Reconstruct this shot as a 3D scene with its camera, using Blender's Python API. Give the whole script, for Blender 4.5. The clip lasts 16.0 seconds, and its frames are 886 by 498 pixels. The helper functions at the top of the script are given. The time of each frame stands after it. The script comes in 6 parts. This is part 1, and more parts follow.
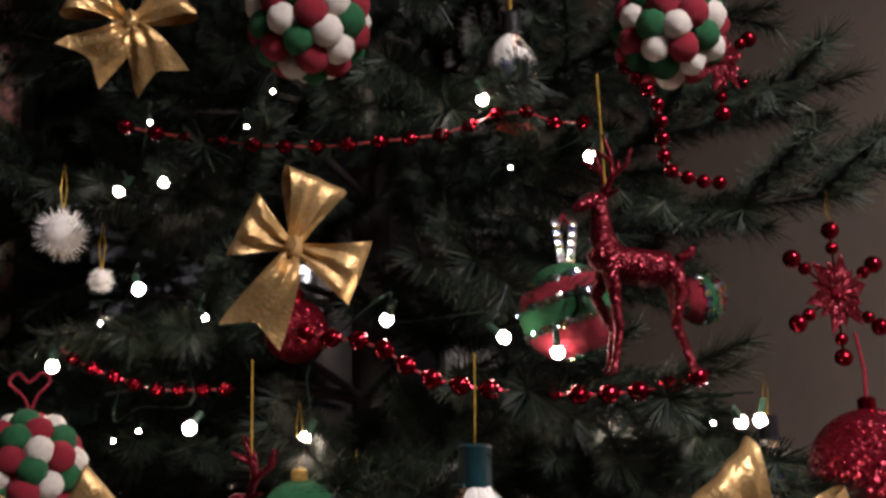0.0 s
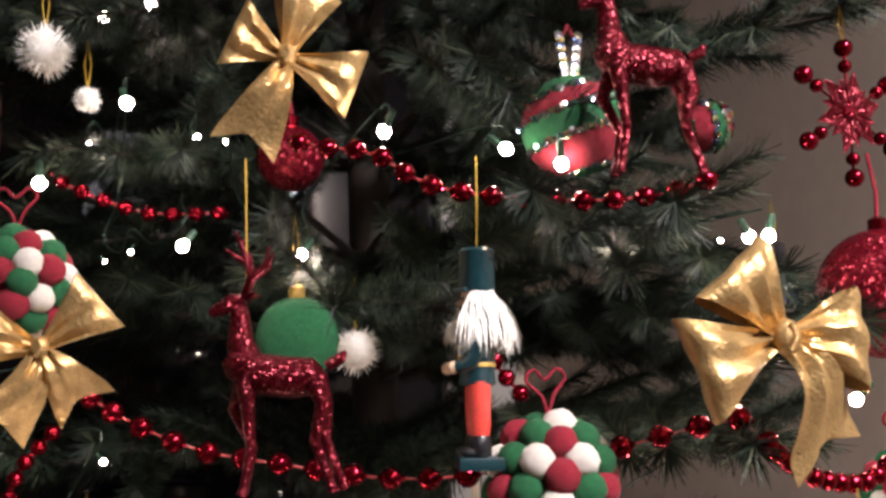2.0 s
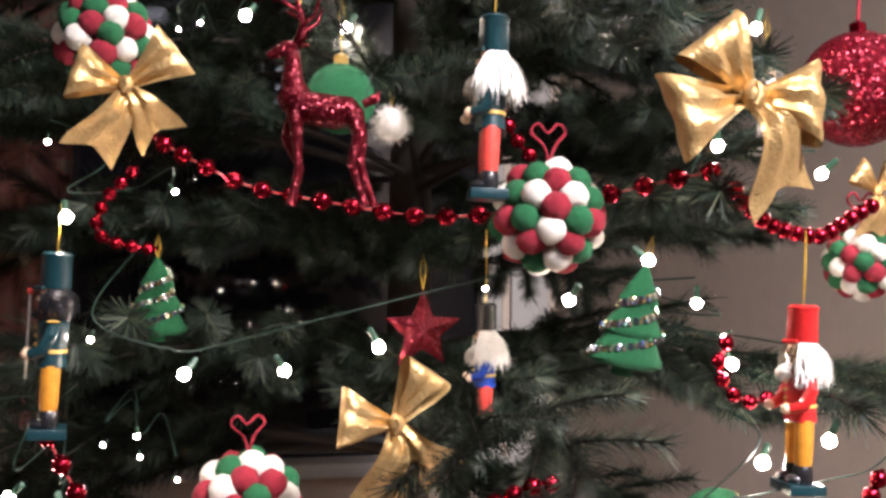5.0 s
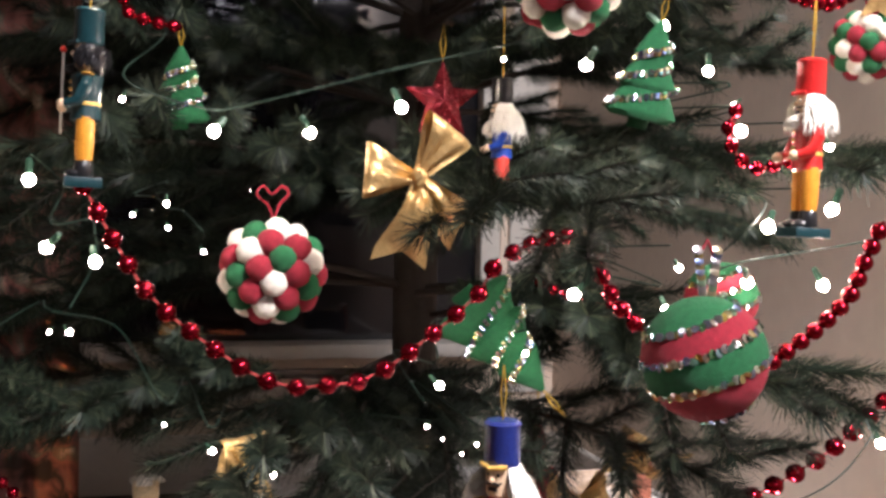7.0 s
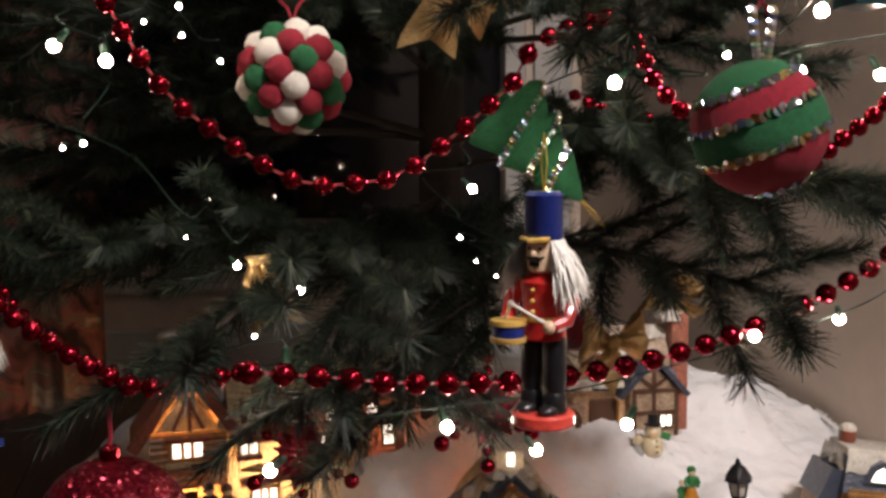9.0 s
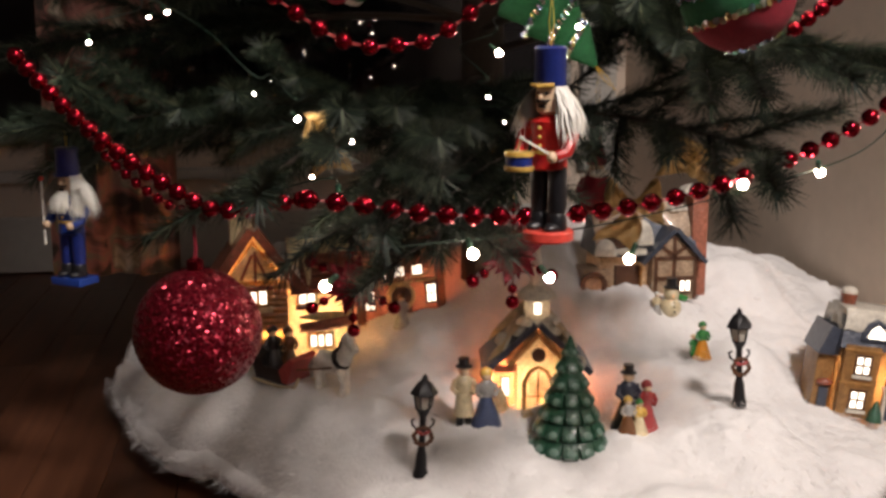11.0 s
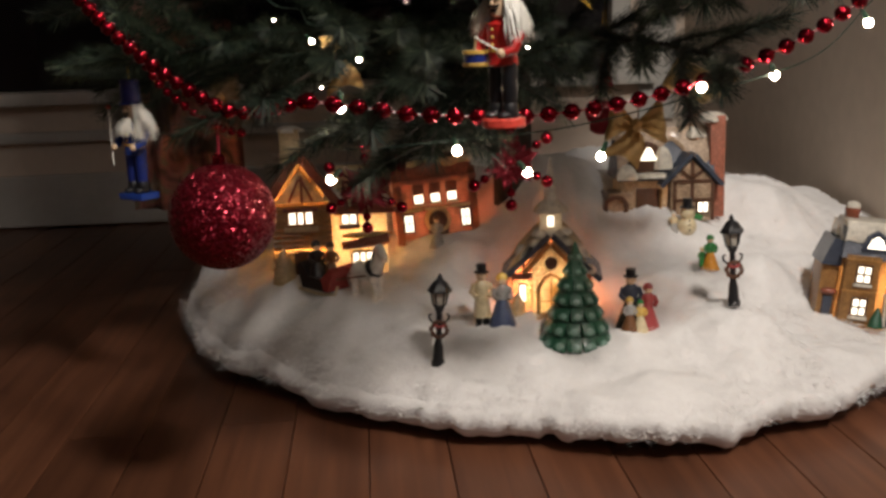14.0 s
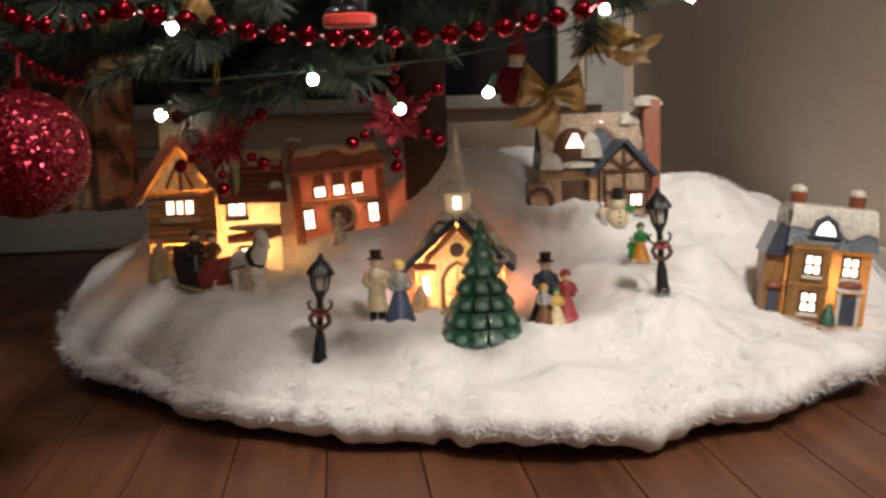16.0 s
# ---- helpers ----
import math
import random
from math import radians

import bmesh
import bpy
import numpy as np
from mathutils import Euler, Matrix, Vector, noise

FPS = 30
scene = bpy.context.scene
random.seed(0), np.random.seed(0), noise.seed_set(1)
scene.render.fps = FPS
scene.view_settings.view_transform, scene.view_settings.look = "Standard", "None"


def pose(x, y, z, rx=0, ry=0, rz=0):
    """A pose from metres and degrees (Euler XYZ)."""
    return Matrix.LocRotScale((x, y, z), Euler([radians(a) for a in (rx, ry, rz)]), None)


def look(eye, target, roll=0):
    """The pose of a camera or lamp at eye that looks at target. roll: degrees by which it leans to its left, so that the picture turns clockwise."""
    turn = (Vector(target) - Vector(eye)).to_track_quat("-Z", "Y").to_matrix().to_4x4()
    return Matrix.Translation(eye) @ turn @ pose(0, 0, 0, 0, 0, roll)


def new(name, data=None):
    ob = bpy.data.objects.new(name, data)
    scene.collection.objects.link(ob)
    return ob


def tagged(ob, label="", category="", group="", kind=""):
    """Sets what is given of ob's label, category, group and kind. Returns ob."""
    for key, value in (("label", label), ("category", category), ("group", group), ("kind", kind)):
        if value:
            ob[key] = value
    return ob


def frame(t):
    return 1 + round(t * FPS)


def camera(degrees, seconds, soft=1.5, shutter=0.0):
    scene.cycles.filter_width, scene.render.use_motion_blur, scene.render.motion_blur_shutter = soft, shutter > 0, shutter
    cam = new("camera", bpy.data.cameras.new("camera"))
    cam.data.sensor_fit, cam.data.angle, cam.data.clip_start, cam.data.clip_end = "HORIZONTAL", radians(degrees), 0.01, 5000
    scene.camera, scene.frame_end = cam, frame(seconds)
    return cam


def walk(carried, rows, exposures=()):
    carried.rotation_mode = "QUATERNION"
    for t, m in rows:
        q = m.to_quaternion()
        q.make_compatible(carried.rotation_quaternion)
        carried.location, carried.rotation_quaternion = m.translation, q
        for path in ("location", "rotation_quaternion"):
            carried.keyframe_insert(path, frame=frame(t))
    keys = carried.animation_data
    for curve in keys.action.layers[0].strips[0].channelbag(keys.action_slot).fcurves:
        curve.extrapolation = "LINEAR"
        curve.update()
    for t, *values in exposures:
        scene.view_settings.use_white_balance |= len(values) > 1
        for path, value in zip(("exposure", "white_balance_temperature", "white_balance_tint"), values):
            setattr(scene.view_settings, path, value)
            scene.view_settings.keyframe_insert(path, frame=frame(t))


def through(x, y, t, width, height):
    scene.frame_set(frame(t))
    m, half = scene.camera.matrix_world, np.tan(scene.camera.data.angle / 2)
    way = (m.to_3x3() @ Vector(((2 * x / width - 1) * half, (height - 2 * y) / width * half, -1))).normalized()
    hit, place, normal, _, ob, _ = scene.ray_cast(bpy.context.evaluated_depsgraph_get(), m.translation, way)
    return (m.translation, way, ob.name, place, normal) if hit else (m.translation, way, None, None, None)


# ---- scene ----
cam = camera(46.0, 16.0, soft=3.0)
PATH = [
    (0, (-0.112, 0.04, 0.858), (0.439, 1.921, 1.257), -1.9),
    (0.5, (-0.1, 0.058, 0.842), (0.434, 1.95, 1.21), -1.7),
    (1, (-0.102, 0.066, 0.828), (0.445, 1.962, 1.155), -1.6),
    (1.5, (-0.103, 0.068, 0.819), (0.417, 1.975, 1.124), -1.6),
    (2, (-0.108, 0.071, 0.798), (0.453, 1.975, 1.048), -2.2),
    (2.5, (-0.106, 0.066, 0.781), (0.423, 1.983, 0.99), -1.8),
    (3, (-0.108, 0.059, 0.761), (0.448, 1.973, 0.927), -2.5),
    (3.2, (-0.109, 0.055, 0.755), (0.449, 1.971, 0.892), -2.1),
    (5.3, (-0.123, -0.028, 0.689), (0.349, 1.915, 0.727), 0.9),
    (5.5, (-0.129, -0.028, 0.68), (0.354, 1.913, 0.702), 1.0),
    (6, (-0.129, -0.04, 0.658), (0.346, 1.902, 0.68), 0.9),
    (6.5, (-0.139, -0.043, 0.63), (0.362, 1.893, 0.608), 1.1),
    (7, (-0.141, -0.044, 0.584), (0.352, 1.894, 0.532), 1.0),
    (7.5, (-0.142, -0.031, 0.555), (0.343, 1.905, 0.422), 1.3),
    (8, (-0.141, -0.025, 0.536), (0.36, 1.905, 0.386), 0.8),
    (8.5, (-0.141, -0.013, 0.516), (0.329, 1.924, 0.35), -0.1),
    (9, (-0.139, -0.01, 0.5), (0.312, 1.929, 0.302), -0.4),
    (9.5, (-0.134, -0.004, 0.486), (0.282, 1.932, 0.211), -0.4),
    (10, (-0.132, 0.005, 0.473), (0.249, 1.937, 0.121), -0.5),
    (10.2, (-0.129, 0.004, 0.464), (0.242, 1.94, 0.126), -0.3),
    (12.3, (-0.183, -0.407, 0.489), (0.029, 1.531, 0.046), -2.5),
    (12.5, (-0.168, -0.396, 0.479), (0.007, 1.548, 0.042), -3.0),
    (13, (-0.126, -0.347, 0.464), (0.008, 1.598, 0.019), -3.3),
    (13.5, (-0.1, -0.32, 0.446), (0.043, 1.623, -0.007), -2.9),
    (14, (-0.07, -0.278, 0.427), (0.066, 1.674, 0.016), -1.9),
    (14.5, (-0.043, -0.244, 0.414), (0.106, 1.71, 0.015), -2.0),
    (15, (-0.014, -0.209, 0.39), (0.178, 1.75, 0.035), -1.0),
    (15.5, (0.014, -0.177, 0.354), (0.165, 1.797, 0.068), -1.6),
    (16, (0.024, -0.151, 0.308), (0.211, 1.82, 0.026), -1.8),
]
EXPOSURES = [(0, -1.1, 6150, 24), (0.5, -0.2, 6100, 23), (1, 0.25, 6100, 22), (1.5, 0.25, 6100, 22), (2, 0.0, 6100, 21), (3, -0.5, 6000, 18), (5.5, 0.7, 5850, 20), (7, 0.65, 5950, 18), (8, -0.15, 6150, 16), (9, -0.42, 6350, 18), (10, 0.0, 6450, 19), (12.5, -0.95, 6500, 11), (13.5, -0.8, 6500, 11), (14.5, -0.45, 6500, 11), (16, -0.3, 6450, 11)]
walk(cam, [(t, look(eye, target, roll)) for t, eye, target, roll in PATH], EXPOSURES)

# ---- world, light ----
world = bpy.data.worlds.new("night")
scene.world = world
world.use_nodes = True
world.node_tree.nodes["Background"].inputs[0].default_value = (0.010, 0.013, 0.022, 1)
world.node_tree.nodes["Background"].inputs[1].default_value = 0.4


def lamp(name, kind, m, power, colour, **more):
    data = bpy.data.lights.new(name, kind)
    data.energy, data.color = power, colour
    for key, value in more.items():
        if key == "spread":
            data.spread = radians(value)
        if key == "size":
            if kind == "AREA":
                data.shape, data.size = "DISK", value
            else:
                data.shadow_soft_size = value
    ob = new(name, data)
    ob.matrix_world = m
    return ob


lamp("side_lamp_glow", "AREA", look((0.54, -0.50, 1.78), (0.30, 0.85, 0.55)), 20.0, (1.0, 0.92, 0.83), size=0.26, spread=105)
# Added soft fill from behind the camera, with no fixture; lifts the dark parts.
lamp("front_fill_glow", "AREA", look((0.10, -2.4, 2.25), (0.30, 1.0, 0.7)), 6.5, (1.0, 0.97, 0.96), size=1.3, spread=120)

# ---- materials ----
MATS = {}


def nodes_of(name):
    m = bpy.data.materials.new(name)
    m.use_nodes = True
    return m, m.node_tree.nodes, m.node_tree.links, m.node_tree.nodes["Principled BSDF"]


def mat(name, col, rough=0.5, metal=0.0, vary=0.25, scale=60.0, bump=0.0, bscale=None, sheen=0.0, coat=0.0, emit=None, power=0.0, through=0.0, spread=0.0):
    """A plain procedural surface: two scales of noise in colour, relief, and a random shift per object."""
    if name in MATS:
        return MATS[name]
    m, n, l, p = nodes_of(name)
    tc = n.new("ShaderNodeTexCoord")
    a = n.new("ShaderNodeTexNoise")
    a.inputs["Scale"].default_value, a.inputs["Detail"].default_value = scale, 5
    b = n.new("ShaderNodeTexNoise")
    b.inputs["Scale"].default_value, b.inputs["Detail"].default_value = scale * 7, 3
    l.new(tc.outputs["Object"], a.inputs["Vector"])
    l.new(tc.outputs["Object"], b.inputs["Vector"])
    add = n.new("ShaderNodeMath")
    add.operation = "ADD"
    l.new(a.outputs[0], add.inputs[0])
    l.new(b.outputs[0], add.inputs[1])
    last = add.outputs[0]
    if spread:
        info = n.new("ShaderNodeObjectInfo")
        k = n.new("ShaderNodeMath")
        k.operation, k.inputs[1].default_value = "MULTIPLY_ADD", spread
        l.new(info.outputs["Random"], k.inputs[0])
        l.new(last, k.inputs[2])
        last = k.outputs[0]
    r = n.new("ShaderNodeMapRange")
    r.inputs["From Min"].default_value, r.inputs["From Max"].default_value = 0.6, 1.4 + spread
    r.inputs["To Min"].default_value, r.inputs["To Max"].default_value = 1 - vary, 1 + vary
    l.new(last, r.inputs["Value"])
    mul = n.new("ShaderNodeVectorMath")
    mul.operation = "SCALE"
    mul.inputs[0].default_value = col
    l.new(r.outputs[0], mul.inputs["Scale"])
    l.new(mul.outputs[0], p.inputs["Base Color"])
    p.inputs["Roughness"].default_value, p.inputs["Metallic"].default_value = rough, metal
    p.inputs["Sheen Weight"].default_value, p.inputs["Coat Weight"].default_value = sheen, coat
    p.inputs["Coat Roughness"].default_value = 0.12
    if emit:
        p.inputs["Emission Color"].default_value, p.inputs["Emission Strength"].default_value = (*emit, 1), power
    if bump:
        c = n.new("ShaderNodeTexNoise")
        c.inputs["Scale"].default_value, c.inputs["Detail"].default_value = bscale or scale * 4, 4
        l.new(tc.outputs["Object"], c.inputs["Vector"])
        bp = n.new("ShaderNodeBump")
        bp.inputs["Strength"].default_value, bp.inputs["Distance"].default_value = bump, 0.002
        l.new(c.outputs[0], bp.inputs["Height"])
        l.new(bp.outputs[0], p.inputs["Normal"])
    if through:
        tr, mix = n.new("ShaderNodeBsdfTranslucent"), n.new("ShaderNodeMixShader")
        l.new(mul.outputs[0], tr.inputs["Color"])
        mix.inputs[0].default_value = through
        l.new(p.outputs[0], mix.inputs[1])
        l.new(tr.outputs[0], mix.inputs[2])
        l.new(mix.outputs[0], n["Material Output"].inputs["Surface"])
    MATS[name] = m
    return m


def glitter(name, col, scale=900.0, tilt=0.9):
    """Coarse flakes of foil, each turned its own way."""
    m, n, l, p = nodes_of(name)
    tc, v = n.new("ShaderNodeTexCoord"), n.new("ShaderNodeTexVoronoi")
    v.inputs["Scale"].default_value = scale
    l.new(tc.outputs["Object"], v.inputs["Vector"])
    sub = n.new("ShaderNodeVectorMath")
    sub.operation, sub.inputs[1].default_value = "SUBTRACT", (0.5, 0.5, 0.5)
    l.new(v.outputs["Color"], sub.inputs[0])
    sc = n.new("ShaderNodeVectorMath")
    sc.operation, sc.inputs["Scale"].default_value = "SCALE", tilt
    l.new(sub.outputs[0], sc.inputs[0])
    geo, add, nor = n.new("ShaderNodeNewGeometry"), n.new("ShaderNodeVectorMath"), n.new("ShaderNodeVectorMath")
    add.operation, nor.operation = "ADD", "NORMALIZE"
    l.new(geo.outputs["Normal"], add.inputs[0])
    l.new(sc.outputs[0], add.inputs[1])
    l.new(add.outputs[0], nor.inputs[0])
    l.new(nor.outputs[0], p.inputs["Normal"])
    ramp = n.new("ShaderNodeMapRange")
    ramp.inputs["To Min"].default_value, ramp.inputs["To Max"].default_value = 0.45, 1.5
    sep = n.new("ShaderNodeSeparateColor")
    l.new(v.outputs["Color"], sep.inputs[0])
    l.new(sep.outputs[1], ramp.inputs["Value"])
    mul = n.new("ShaderNodeVectorMath")
    mul.operation, mul.inputs[0].default_value = "SCALE", col
    l.new(ramp.outputs[0], mul.inputs["Scale"])
    l.new(mul.outputs[0], p.inputs["Base Color"])
    p.inputs["Metallic"].default_value, p.inputs["Roughness"].default_value = 0.75, 0.28
    MATS[name] = m
    return m


def plank_mat():
    m, n, l, p = nodes_of("oak_plank")
    tc, info = n.new("ShaderNodeTexCoord"), n.new("ShaderNodeObjectInfo")
    mp = n.new("ShaderNodeMapping")
    mp.inputs["Scale"].default_value = (60, 3.0, 60)
    comb = n.new("ShaderNodeCombineXYZ")
    k = n.new("ShaderNodeMath")
    k.operation, k.inputs[1].default_value = "MULTIPLY", 40
    l.new(info.outputs["Random"], k.inputs[0])
    l.new(k.outputs[0], comb.inputs[1])
    l.new(comb.outputs[0], mp.inputs["Location"])
    l.new(tc.outputs["Object"], mp.inputs["Vector"])
    a = n.new("ShaderNodeTexNoise")
    a.inputs["Scale"].default_value, a.inputs["Detail"].default_value, a.inputs["Distortion"].default_value = 1.0, 6, 0.6
    l.new(mp.outputs[0], a.inputs["Vector"])
    ramp = n.new("ShaderNodeValToRGB")
    ramp.color_ramp.elements[0].position, ramp.color_ramp.elements[0].color = 0.3, (0.082, 0.030, 0.015, 1)
    ramp.color_ramp.elements[1].position, ramp.color_ramp.elements[1].color = 0.75, (0.155, 0.060, 0.029, 1)
    l.new(a.outputs[0], ramp.inputs[0])
    r = n.new("ShaderNodeMapRange")
    r.inputs["To Min"].default_value, r.inputs["To Max"].default_value = 0.78, 1.18
    l.new(info.outputs["Random"], r.inputs["Value"])
    mul = n.new("ShaderNodeVectorMath")
    mul.operation = "SCALE"
    l.new(ramp.outputs[0], mul.inputs[0])
    l.new(r.outputs[0], mul.inputs["Scale"])
    l.new(mul.outputs[0], p.inputs["Base Color"])
    bp = n.new("ShaderNodeBump")
    bp.inputs["Strength"].default_value, bp.inputs["Distance"].default_value = 0.15, 0.001
    l.new(a.outputs[0], bp.inputs["Height"])
    l.new(bp.outputs[0], p.inputs["Normal"])
    p.inputs["Roughness"].default_value = 0.42
    MATS["oak_plank"] = m
    return m


def needle_mat():
    m, n, l, p = nodes_of("fir_needles")
    geo, info = n.new("ShaderNodeNewGeometry"), n.new("ShaderNodeObjectInfo")
    ramp = n.new("ShaderNodeValToRGB")
    for i, (pos, c) in enumerate(((0.0, (0.006, 0.012, 0.008, 1)), (0.75, (0.018, 0.031, 0.019, 1)))):
        ramp.color_ramp.elements[i].position, ramp.color_ramp.elements[i].color = pos, c
    e = ramp.color_ramp.elements.new(1.0)
    e.color = (0.085, 0.10, 0.06, 1)
    l.new(geo.outputs["Random Per Island"], ramp.inputs[0])
    r = n.new("ShaderNodeMapRange")
    r.inputs["To Min"].default_value, r.inputs["To Max"].default_value = 0.7, 1.2
    l.new(info.outputs["Random"], r.inputs["Value"])
    mul = n.new("ShaderNodeVectorMath")
    mul.operation = "SCALE"
    l.new(ramp.outputs[0], mul.inputs[0])
    l.new(r.outputs[0], mul.inputs["Scale"])
    l.new(mul.outputs[0], p.inputs["Base Color"])
    p.inputs["Roughness"].default_value = 0.55
    p.inputs["Specular IOR Level"].default_value = 0.3
    MATS["fir_needles"] = m
    return m


RED_BEAD = mat("red_bead_lacquer", (0.25, 0.007, 0.018), 0.11, 0.95, 0.15, 80)
RED_GLIT = glitter("red_glitter", (0.22, 0.009, 0.022), 560, 1.2)
RED_GLIT_FINE = glitter("red_glitter_fine", (0.13, 0.006, 0.013), 1100, 0.95)
GOLD = mat("gold_lame_ribbon", (0.52, 0.345, 0.14), 0.34, 0.65, 0.25, 90, 0.45, 420)
FELT_R = mat("red_felt", (0.26, 0.010, 0.024), 0.95, 0, 0.3, 300, 0.9, 1500)
FELT_G = mat("green_felt", (0.009, 0.105, 0.034), 0.95, 0, 0.3, 300, 0.9, 1500)
FELT_W = mat("white_felt", (0.72, 0.68, 0.60), 0.95, 0, 0.15, 300, 0.9, 1500)
SEQUIN, qn, ql, qp = nodes_of("iridescent_sequin")
q_isle, q_ramp = qn.new("ShaderNodeNewGeometry"), qn.new("ShaderNodeValToRGB")
for q_i, (q_pos, q_col) in enumerate(((0.0, (0.55, 0.52, 0.50, 1)), (1.0, (0.30, 0.50, 0.60, 1)))):
    q_ramp.color_ramp.elements[q_i].position, q_ramp.color_ramp.elements[q_i].color = q_pos, q_col
for q_pos, q_col in ((0.25, (0.20, 0.28, 0.55, 1)), (0.45, (0.60, 0.50, 0.15, 1)), (0.65, (0.60, 0.58, 0.58, 1)), (0.82, (0.20, 0.50, 0.25, 1))):
    q_ramp.color_ramp.elements.new(q_pos).color = q_col
ql.new(q_isle.outputs["Random Per Island"], q_ramp.inputs[0])
ql.new(q_ramp.outputs[0], qp.inputs["Base Color"])
qp.inputs["Metallic"].default_value, qp.inputs["Roughness"].default_value = 0.95, 0.16
GOLD_THREAD = mat("gold_thread", (0.70, 0.45, 0.06), 0.3, 0.6)
WIRE = mat("green_wire", (0.007, 0.022, 0.014), 0.5)
BULB = mat("lit_bulb", (1, 0.9, 0.75), 0.3, emit=(1.0, 0.83, 0.62), power=150)
SOCKET = mat("bulb_socket", (0.02, 0.06, 0.035), 0.4)
PAINT = {}
for key, col in dict(red=(0.50, 0.02, 0.018), teal=(0.007, 0.032, 0.039), navy=(0.012, 0.025, 0.16), blue=(0.015, 0.05, 0.28), black=(0.012, 0.012, 0.014), yellow=(0.60, 0.25, 0.025),
                     skin=(0.72, 0.52, 0.34), white=(0.78, 0.76, 0.70), cream=(0.62, 0.52, 0.33), coral=(0.68, 0.07, 0.05), green=(0.03, 0.20, 0.05), grey=(0.35, 0.34, 0.32), brown=(0.16, 0.07, 0.03),
                     gold=(0.65, 0.42, 0.10), slate=(0.045, 0.055, 0.085), rose=(0.34, 0.05, 0.05), denim=(0.06, 0.08, 0.15)).items():
    PAINT[key] = mat("painted_" + key, col, 0.3, 0, 0.32, 160, 0.2, 400, coat=0.4)
FUR = mat("white_fur", (0.80, 0.78, 0.72), 0.8, 0, 0.15, 300)
CERAMIC = {}
for key, col, thr in (("yellow", (0.72, 0.46, 0.16), 0.45), ("log", (0.52, 0.27, 0.085), 0.30), ("terracotta", (0.58, 0.24, 0.12), 0.30), ("brick", (0.48, 0.17, 0.11), 0.16), ("peach", (0.78, 0.56, 0.34), 0.45), ("cream", (0.74, 0.58, 0.33), 0.30), ("roof_red", (0.27, 0.065, 0.035), 0.03),
                      ("slate", (0.05, 0.06, 0.085), 0.05), ("snow", (0.86, 0.81, 0.70), 0.30), ("ochre", (0.42, 0.22, 0.075), 0.30), ("timber", (0.10, 0.045, 0.025), 0.05), ("plaster", (0.55, 0.40, 0.27), 0.2), ("green", (0.025, 0.095, 0.055), 0.0), ("frost", (0.13, 0.22, 0.18), 0.0)):
    CERAMIC[key] = mat("ceramic_" + key, col, 0.30, 0, 0.30, 130, 0.8, 260, coat=0.4, through=thr)


def wash(m, dark, scale, cover):
    """A thin dark glaze, pooled in blotches and in a fine crackle, over a ceramic colour."""
    n, l = m.node_tree.nodes, m.node_tree.links
    p = n["Principled BSDF"]
    src = p.inputs["Base Color"].links[0].from_socket
    tc, a, b = n.new("ShaderNodeTexCoord"), n.new("ShaderNodeTexNoise"), n.new("ShaderNodeTexNoise")
    a.inputs["Scale"].default_value, a.inputs["Detail"].default_value, a.inputs["Distortion"].default_value = scale, 6, 1.2
    b.inputs["Scale"].default_value, b.inputs["Detail"].default_value = scale * 4.5, 3
    l.new(tc.outputs["Object"], a.inputs["Vector"])
    l.new(tc.outputs["Object"], b.inputs["Vector"])
    mul, r = n.new("ShaderNodeMath"), n.new("ShaderNodeMapRange")
    mul.operation = "MULTIPLY"
    l.new(a.outputs[0], mul.inputs[0])
    l.new(b.outputs[0], mul.inputs[1])
    r.inputs["From Min"].default_value, r.inputs["From Max"].default_value = 0.16, 0.36
    r.inputs["To Min"].default_value, r.inputs["To Max"].default_value = cover, 0.0
    l.new(mul.outputs[0], r.inputs["Value"])
    mix = n.new("ShaderNodeMix")
    mix.data_type = "RGBA"
    l.new(r.outputs[0], mix.inputs["Factor"])
    l.new(src, mix.inputs["A"])
    mix.inputs["B"].default_value = (*dark, 1)
    l.new(mix.outputs["Result"], p.inputs["Base Color"])
    for link in list(src.links):
        if link.to_node.type == "BSDF_TRANSLUCENT":
            l.new(mix.outputs["Result"], link.to_node.inputs["Color"])


for key, cover in (("yellow", 0.35), ("log", 0.35), ("brick", 0.4), ("terracotta", 0.35), ("peach", 0.3), ("cream", 0.25), ("roof_red", 0.6), ("snow", 0.2), ("ochre", 0.45), ("plaster", 0.5), ("green", 0.4)):
    wash(CERAMIC[key], (0.10, 0.045, 0.02) if key != "green" else (0.008, 0.03, 0.02), 75, cover)
PANE = mat("lit_pane", (1, 0.95, 0.85), 0.4, emit=(1.0, 0.88, 0.68), power=3.6)
COTTON = mat("cotton_batting", (0.75, 0.735, 0.725), 0.95, 0, 0.06, 14, 0.6, 260, sheen=0.3)
WALL = mat("beige_wall_paint", (0.62, 0.515, 0.42), 0.85, 0, 0.07, 5, 0.15, 300)
TRIM = mat("white_trim_paint", (0.48, 0.46, 0.42), 0.5, 0, 0.08, 8, 0.1, 120)
CEIL = mat("ceiling_paint", (0.75, 0.73, 0.70), 0.9, 0, 0.05, 5)
BARK = mat("artificial_stem", (0.035, 0.025, 0.018), 0.8, 0, 0.4, 150, 0.5)
NEEDLE = needle_mat()
PLANK = plank_mat()
CARD = mat("white_cardboard", (0.55, 0.52, 0.48), 0.8, 0, 0.1, 20, 0.1)
IRON = mat("black_iron_paint", (0.012, 0.012, 0.014), 0.4, 0.2, 0.3, 200, 0.2)
FABRIC, fn, fl_, fp = nodes_of("floral_fabric")
